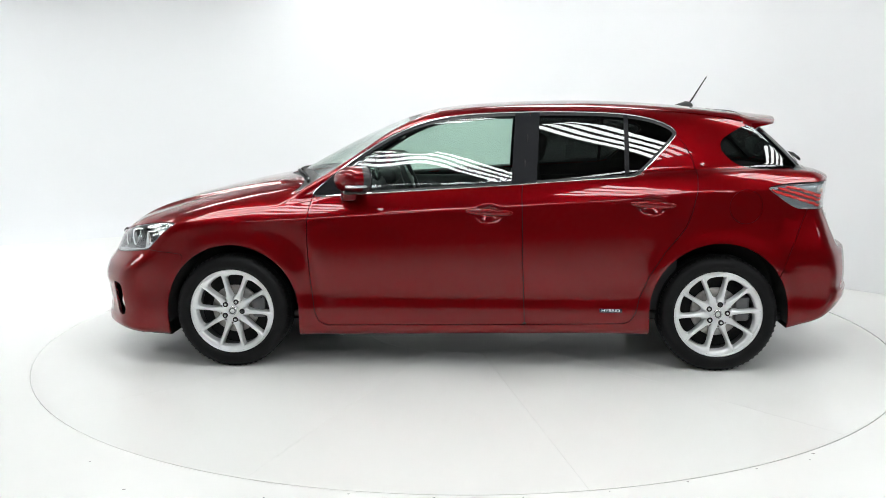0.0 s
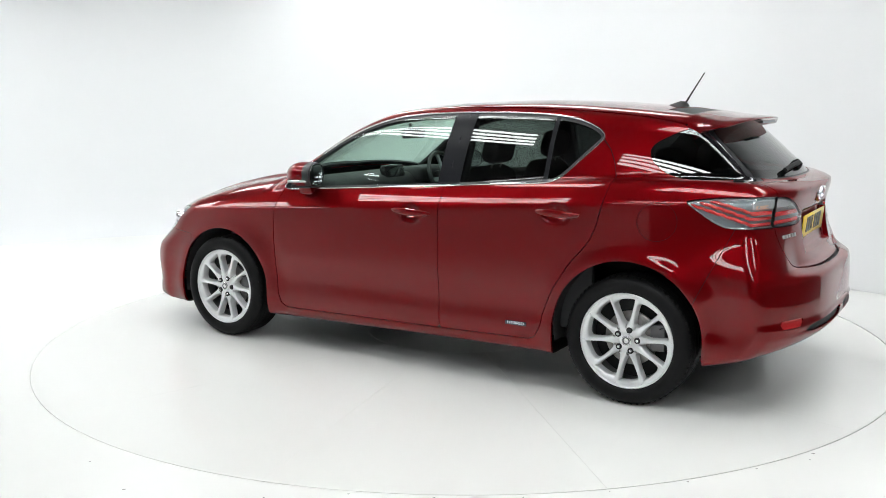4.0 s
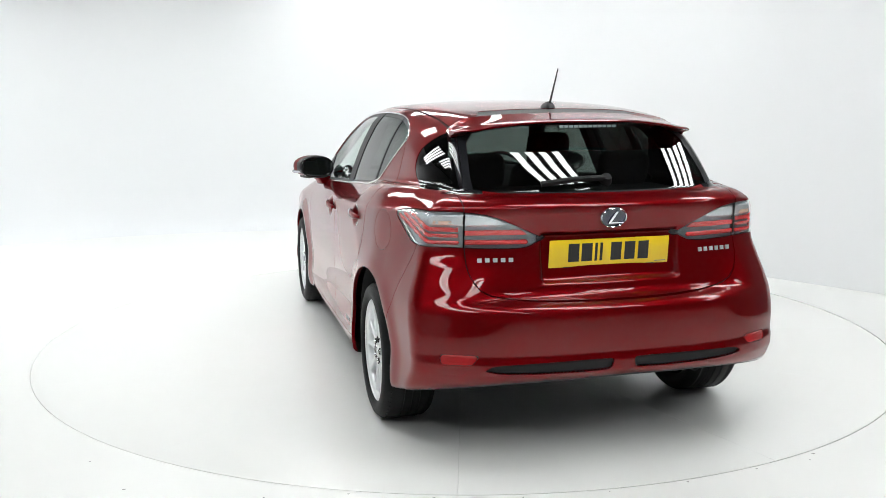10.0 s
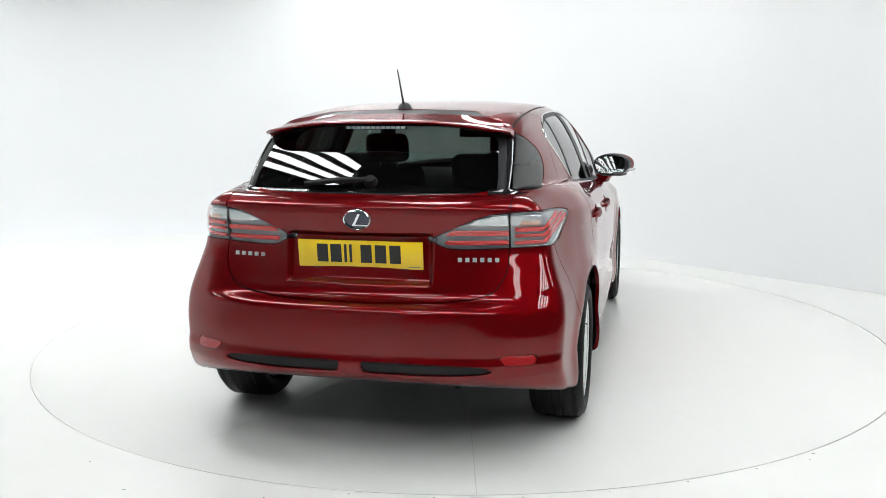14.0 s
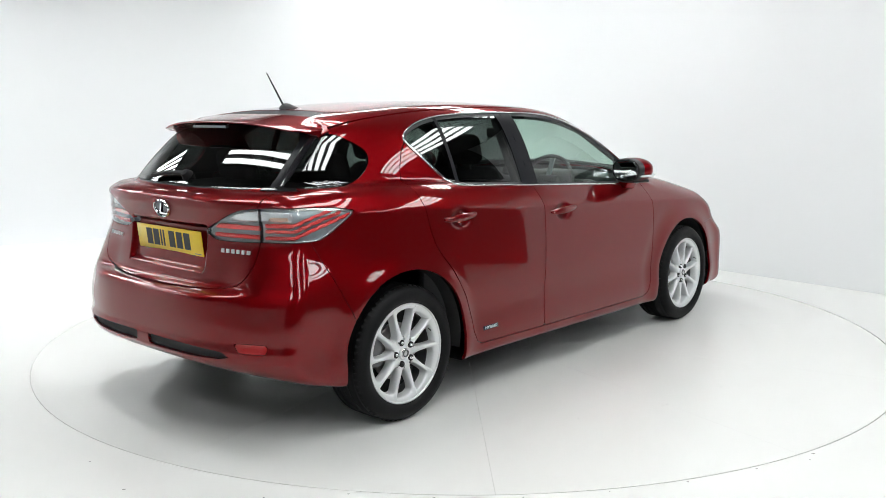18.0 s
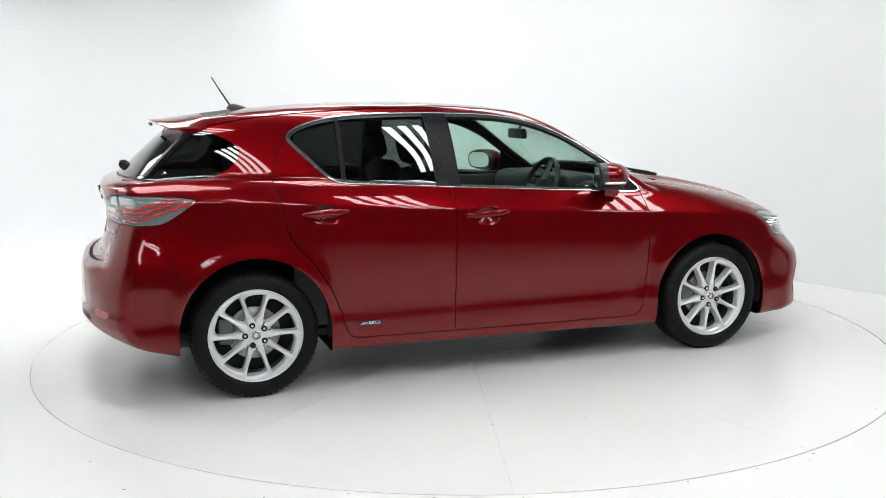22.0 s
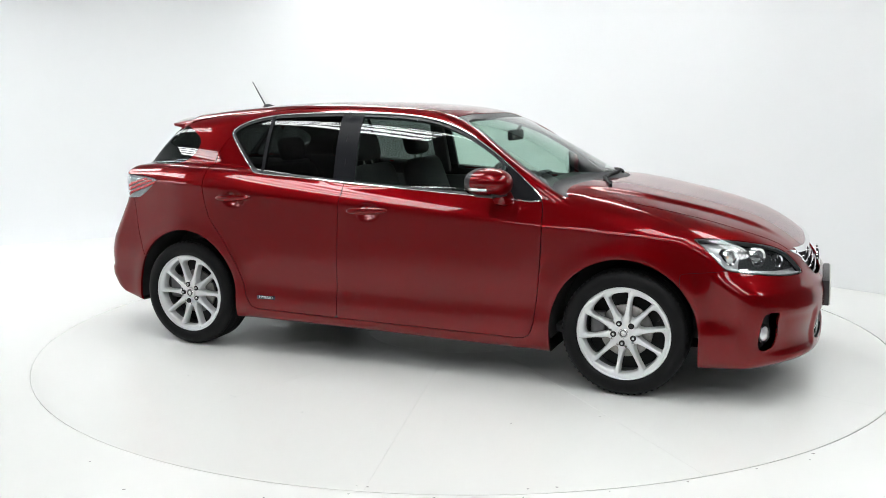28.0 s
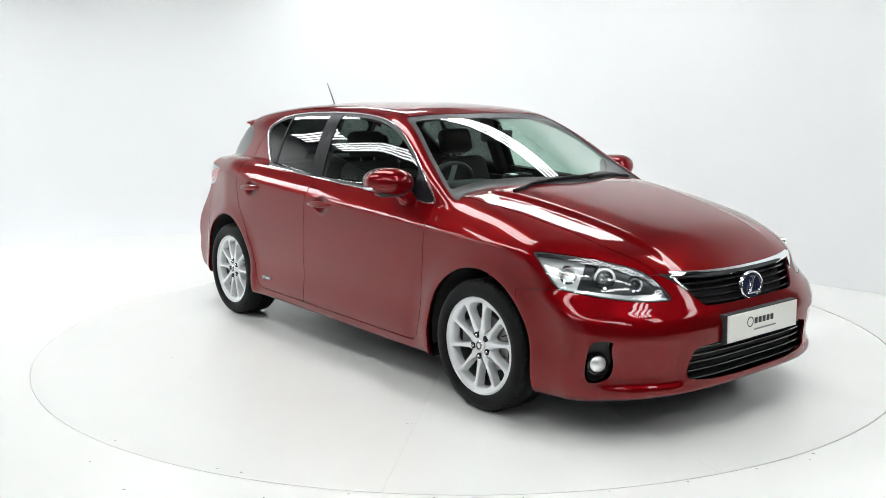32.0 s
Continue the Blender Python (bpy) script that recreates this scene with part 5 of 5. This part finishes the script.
    # door mirrors
    for s in (1, -1):
        mir = new("door_mirror")
        mir.parent = car
        mir["label"] = "body-coloured door mirror"
        mir.matrix_basis = pose(0.620, s * 0.874, 1.027, 0, 0, s * 18)
        sh = bmesh.new()
        bmesh.ops.create_icosphere(sh, subdivisions=5, radius=1.0)
        for q in sh.verts:
            ux, uy, uz = q.co
            if ux > 0:              # rounded ahead
                x = 0.100 * ux ** 0.95
            elif ux > -0.5:         # straight flanks back to the opening
                k = (1 - 0.04 * (ux / 0.5) ** 2) / math.sqrt(1 - ux * ux)
                x, uy, uz = 0.070 * ux / 0.5, uy * k, uz * k
            else:                   # flat back
                x, uy, uz = -0.070, uy * 0.96 / math.sqrt(0.75), uz * 0.96 / math.sqrt(0.75)
            rad = math.hypot(uy, uz)
            if rad > 1e-6:          # a squarish oval
                k = rad / (abs(uy) ** 2.4 + abs(uz) ** 2.4) ** (1 / 2.4)
                uy, uz = uy * k, uz * k
            end = max(0, uy * s)
            q.co = Vector((x * (1 - 0.22 * end) if x > 0 else x - 0.004 * uy * s * (x / -0.070), uy * 0.126, uz * 0.074 * (1 - 0.18 * end) + 0.006 * uy * s - 0.004))
        rim_bm = sh.copy()
        bmesh.ops.delete(sh, geom=[f for f in sh.faces if f.calc_center_median().x < -0.036], context="FACES")
        bmesh.ops.delete(rim_bm, geom=[f for f in rim_bm.faces if f.calc_center_median().x >= -0.036], context="FACES")
        part("mirror_shell", sh, PAINT, mir, sharp=50)
        part("mirror_bezel", rim_bm, BLACK_SATIN, mir, "black bezel round the mirror glass", sharp=40)
        oval = [(math.copysign(abs(math.cos(a)) ** 0.68, math.cos(a)), math.copysign(abs(math.sin(a)) ** 0.68, math.sin(a))) for a in [2 * math.pi * k / 40 for k in range(40)]]
        fc = bmesh.new()
        fc.faces.new([fc.verts.new((-0.0765 - 0.0050 * a * s, 0.102 * a, -0.004 + 0.054 * b)) for a, b in oval][::-1])
        part("mirror_glass", fc, MIRROR_FACE, mir, "mirror glass", smooth=False)
        part("mirror_rim", sweep_bm([(-0.0740 - 0.0050 * a * s, 0.107 * a, -0.004 + 0.058 * b) for a, b in oval], [(-1, 0, 0)] * 40, 0.010, 0.004, closed=True), BLACK_GLOSS, mir)
        part("mirror_lower", box_bm(0.12, 0.13, 0.020, 0.009, 2, at=(0.0, 0, -0.065)), BLACK_SATIN, mir)
        turn = [radians(52 + 74 * k / 11) for k in range(12)]
        edge = [Vector((0.076 * math.copysign(abs(math.cos(a)) ** 0.8, math.cos(a)), s * 0.124 * math.sin(a) ** 0.8, -0.031)) for a in turn]
        part("indicator", sweep_bm(edge, [(math.cos(a), s * math.sin(a), -0.15) for a in turn], 0.015, 0.008), LAMP_SILVER, mir, "clear indicator strip")
        foot = box_bm(0.085, 0.10, 0.075, 0.02, 2, at=(0.015, -s * 0.065, -0.085))
        for q in foot.verts:
            if q.co.z < -0.085:
                q.co.y -= s * 0.03
        part("mirror_foot", foot, PAINT, mir)

    # spoiler over the rear screen
    bm = bmesh.new()
    rings = []
    for y in np.linspace(-0.548, 0.548, 41):
        e = abs(y) / 0.548
        xt = -1.715 + 0.098 * e ** 2.2 + 0.03 * step(0.92, 1.0, e)
        zr, zq = (float(q) for q in surface_z(np.array([-1.46, -1.51]), np.array([y, y])))
        slope = (zr - zq) / 0.05
        zt = zq - slope * (-1.51 - xt) * 0.85 + 0.034 * e ** 2
        zm = zq - slope * (-1.51 - (xt + 0.08)) * 0.9 + 0.017 * e ** 2
        prof = [(-1.46, zr + 0.0012), (-1.51, zq + 0.0025), (xt + 0.08, zm + 0.001), (xt + 0.008, zt + 0.003), (xt, zt), (xt + 0.004, zt - 0.006), (xt + 0.05, zt - 0.014), (-1.50, zq - 0.045)]
        rings.append([bm.verts.new((px_, y, pz_)) for px_, pz_ in prof])
    for a, b in zip(rings, rings[1:]):
        for k in range(8):
            bm.faces.new((a[k], a[(k + 1) % 8], b[(k + 1) % 8], b[k]))
    bm.faces.new(rings[0])
    bm.faces.new(rings[-1][::-1])
    bmesh.ops.recalc_face_normals(bm, faces=bm.faces[:])
    sp = part("spoiler", bm, PAINT, car, "body-coloured roof spoiler", sharp=45)
    part("high_brake_lamp", box_bm(0.012, 0.27, 0.014, 0.003, at=(-1.704, 0, 1.3175)), LAMP_BLACK, sp, "grey lensed high brake lamp")
    for i in range(12):
        part("brake_cell", box_bm(0.004, 0.017, 0.010, 0.001, at=(-1.7105, (i - 5.5) * 0.0215, 1.3175)), LAMP_GREY, sp)

    part("exhaust_tip", lathe_bm([(0.020, 0.0), (0.024, -0.002), (0.025, 0.01), (0.025, 0.16), (0.020, 0.16)], 20, closed=True, axis="z"), BLACK_SATIN, car, "small dark exhaust tip", m=facing((-1.96, -0.40, 0.318), (1, 0, 0.25)))
    # rear wiper, front wipers
    p, n = on_end([(0.0, 1.098), (-0.02, 1.100), (0.26, 1.082)], True)
    wip = part("rear_wiper", sweep_bm([p[1] + n[1] * 0.016, p[1].lerp(p[2], 0.5) + n[2] * 0.024, p[2] + n[2] * 0.012], [n[1], n[2], n[2]], 0.024, 0.014), WIPER_BLACK, car, "black rear wiper")
    part("wiper_pivot", lathe_bm([(0.0005, 0.030), (0.018, 0.028), (0.026, 0.010), (0.028, 0.0)], 20, axis="z"), WIPER_BLACK, wip, m=facing(p[1], n[1]))
    def on_screen(pairs):
        a = np.array(pairs, float)
        lo, hi = np.full(len(a), 0.0), np.full(len(a), 1.5)
        for _ in range(40):
            md = (lo + hi) / 2
            s_ = body_field(np.stack([md, a[:, 0], a[:, 1]], -1)) < 0
            lo, hi = np.where(s_, md, lo), np.where(s_, hi, md)
        q = np.stack([lo, a[:, 0], a[:, 1]], -1)
        return [Vector(t) for t in q], [Vector(t) for t in field_normal(q)]
    for y0, y1, z0, z1 in ((-0.50, 0.16, 0.985, 1.022), (0.10, 0.62, 1.014, 0.985)):
        p, n = on_screen([(y0 + (y1 - y0) * t, z0 + (z1 - z0) * t + 0.012 * math.sin(math.pi * t)) for t in np.linspace(0, 1, 9)])
        wp_ = part("front_wiper", sweep_bm([q + m_ * 0.001 for q, m_ in zip(p, n)], n, 0.014, 0.015), WIPER_BLACK, car, "black windscreen wiper")
        part("wiper_arm", sweep_bm([q + m_ * 0.010 for q, m_ in zip(p[::2], n[::2])], n[::2], 0.012, 0.006), WIPER_BLACK, wp_)
    # aerial
    ae = new("aerial")
    ae.parent = car
    ae["label"] = "black roof aerial"
    zt = float(ROOF(-1.26))
    ae.matrix_basis = Matrix.Translation((-1.255, 0, zt - 0.003))
    b = bmesh.new()
    bmesh.ops.create_icosphere(b, subdivisions=3, radius=1.0)
    for q in b.verts:
        q.co = Vector((q.co.x * (0.095 if q.co.x > 0 else 0.045), q.co.y * 0.032 * (1 - 0.4 * max(0, q.co.x)), max(-0.004, q.co.z) * (0.032 if q.co.x <= 0 else 0.032 * (1 - 0.75 * q.co.x)) + 0.02 * (-0.06) * q.co.x))
    part("aerial_base", b, BLACK_SATIN, ae)
    tip = Vector((-1.374 + 1.255, 0, 1.567 - zt + 0.003))
    foot = Vector((-0.022, 0, 0.018))
    part("aerial_rod", rod_bm([foot, foot.lerp(tip, 0.3), foot.lerp(tip, 0.7), tip], 0.0055, 0.0028), BLACK_SATIN, ae)

    # cabin
    build_seat(car, 0.12, 0.36)
    build_seat(car, 0.12, -0.36)
    build_seat(car, -0.86, 0.0, True)
    dash = box_bm(0.42, 1.34, 0.22, 0.07, 3)
    for q in dash.verts:
        q.co.x += 0.05 * (1 - (abs(q.co.y) / 0.67) ** 2)
    part("dashboard", dash, DASH, car, "black dashboard", m=pose(0.78, 0, 0.865))
    part("instrument_hood", box_bm(0.20, 0.36, 0.10, 0.04, 3), DASH, car, m=pose(0.62, -0.36, 0.955))
    part("centre_console", box_bm(0.85, 0.24, 0.28, 0.05, 3), DASH, car, m=pose(0.35, 0, 0.55))
    part("display", box_bm(0.05, 0.22, 0.09, 0.02, 2), BLACK_GLOSS, car, m=pose(0.63, 0, 0.985, 0, 15, 0))
    wheel_m = pose(0.44, -0.36, 0.925, 0, -66, 0)
    st = part("steering_wheel", lathe_bm([(0.172, 0.0), (0.177, 0.013), (0.190, 0.015), (0.196, 0.0), (0.190, -0.015), (0.177, -0.013)], 40, closed=True, axis="z"), BLACK_SATIN, car, "black three-spoke steering wheel", m=wheel_m)
    part("wheel_boss", box_bm(0.13, 0.15, 0.05, 0.02, 2, at=(0, 0, -0.02)), BLACK_SATIN, st)
    for a in (90, -90, 0):
        part("wheel_spoke", box_bm(0.13, 0.032, 0.014, 0.005, 2, at=(0.115, 0, -0.008)), LAMP_GREY, st, m=pose(0, 0, 0, 0, 0, a))
    mirror = part("interior_mirror", box_bm(0.03, 0.235, 0.062, 0.013, 3), BLACK_SATIN, car, "black interior mirror", m=pose(0.46, 0.0, 1.232))
    part("mirror_stem", rod_bm([(0.01, 0, 0.02), (0.03, 0, 0.060)], 0.008, 0.011), BLACK_SATIN, mirror)
    for s in (1, -1):
        part("door_card", box_bm(1.95, 0.05, 0.62, 0.02, 2), CABIN_GREY, car, "grey inner door trim", m=pose(-0.12, s * 0.74, 0.62))
        part("inner_pillar", box_bm(0.10, 0.05, 0.44, 0.02, 2), CABIN_GREY, car, m=pose(-0.31, s * 0.665, 1.15, s * 24, 0, 0))
    part("cabin_floor", box_bm(2.9, 1.44, 0.04, 0.01, at=(-0.25, 0, 0.27)), CABIN_GREY, car)
    part("headliner", box_bm(1.40, 0.86, 0.02, 0.008, at=(-0.50, 0, 1.352)), CABIN_GREY, car)
    part("parcel_shelf", box_bm(0.50, 1.06, 0.03, 0.01, at=(-1.52, 0, 1.02)), CABIN_GREY, car)


    for x, face in ((1.3, 0.8665), (-1.3, 0.8425)):
        for s in (1, -1):
            phase, lock = {(1, 1): (40, 144), (1, -1): (-10, 144), (-1, 1): (31, 72), (-1, -1): (0, 288)}[(1 if x > 0 else -1, s)]
            build_wheel(car, x, s, face, phase, lock)
    return car


car = build_car()


def motions():
    times = [2.0 * k for k in range(17)]
    rows, disc = [], []
    for t in times:
        turn = START_TURN + TURN_RATE * t
        off = Matrix.Rotation(radians(turn), 4, "Z") @ CAR_OFF
        rows.append((t, pose(off.x, off.y, 0.0, 0, 0, turn)))
        disc.append((t, pose(DISC_MID.x, DISC_MID.y, 0.0, 0, 0, turn)))
    walk(car, rows)
    walk(turntable, disc)


motions()
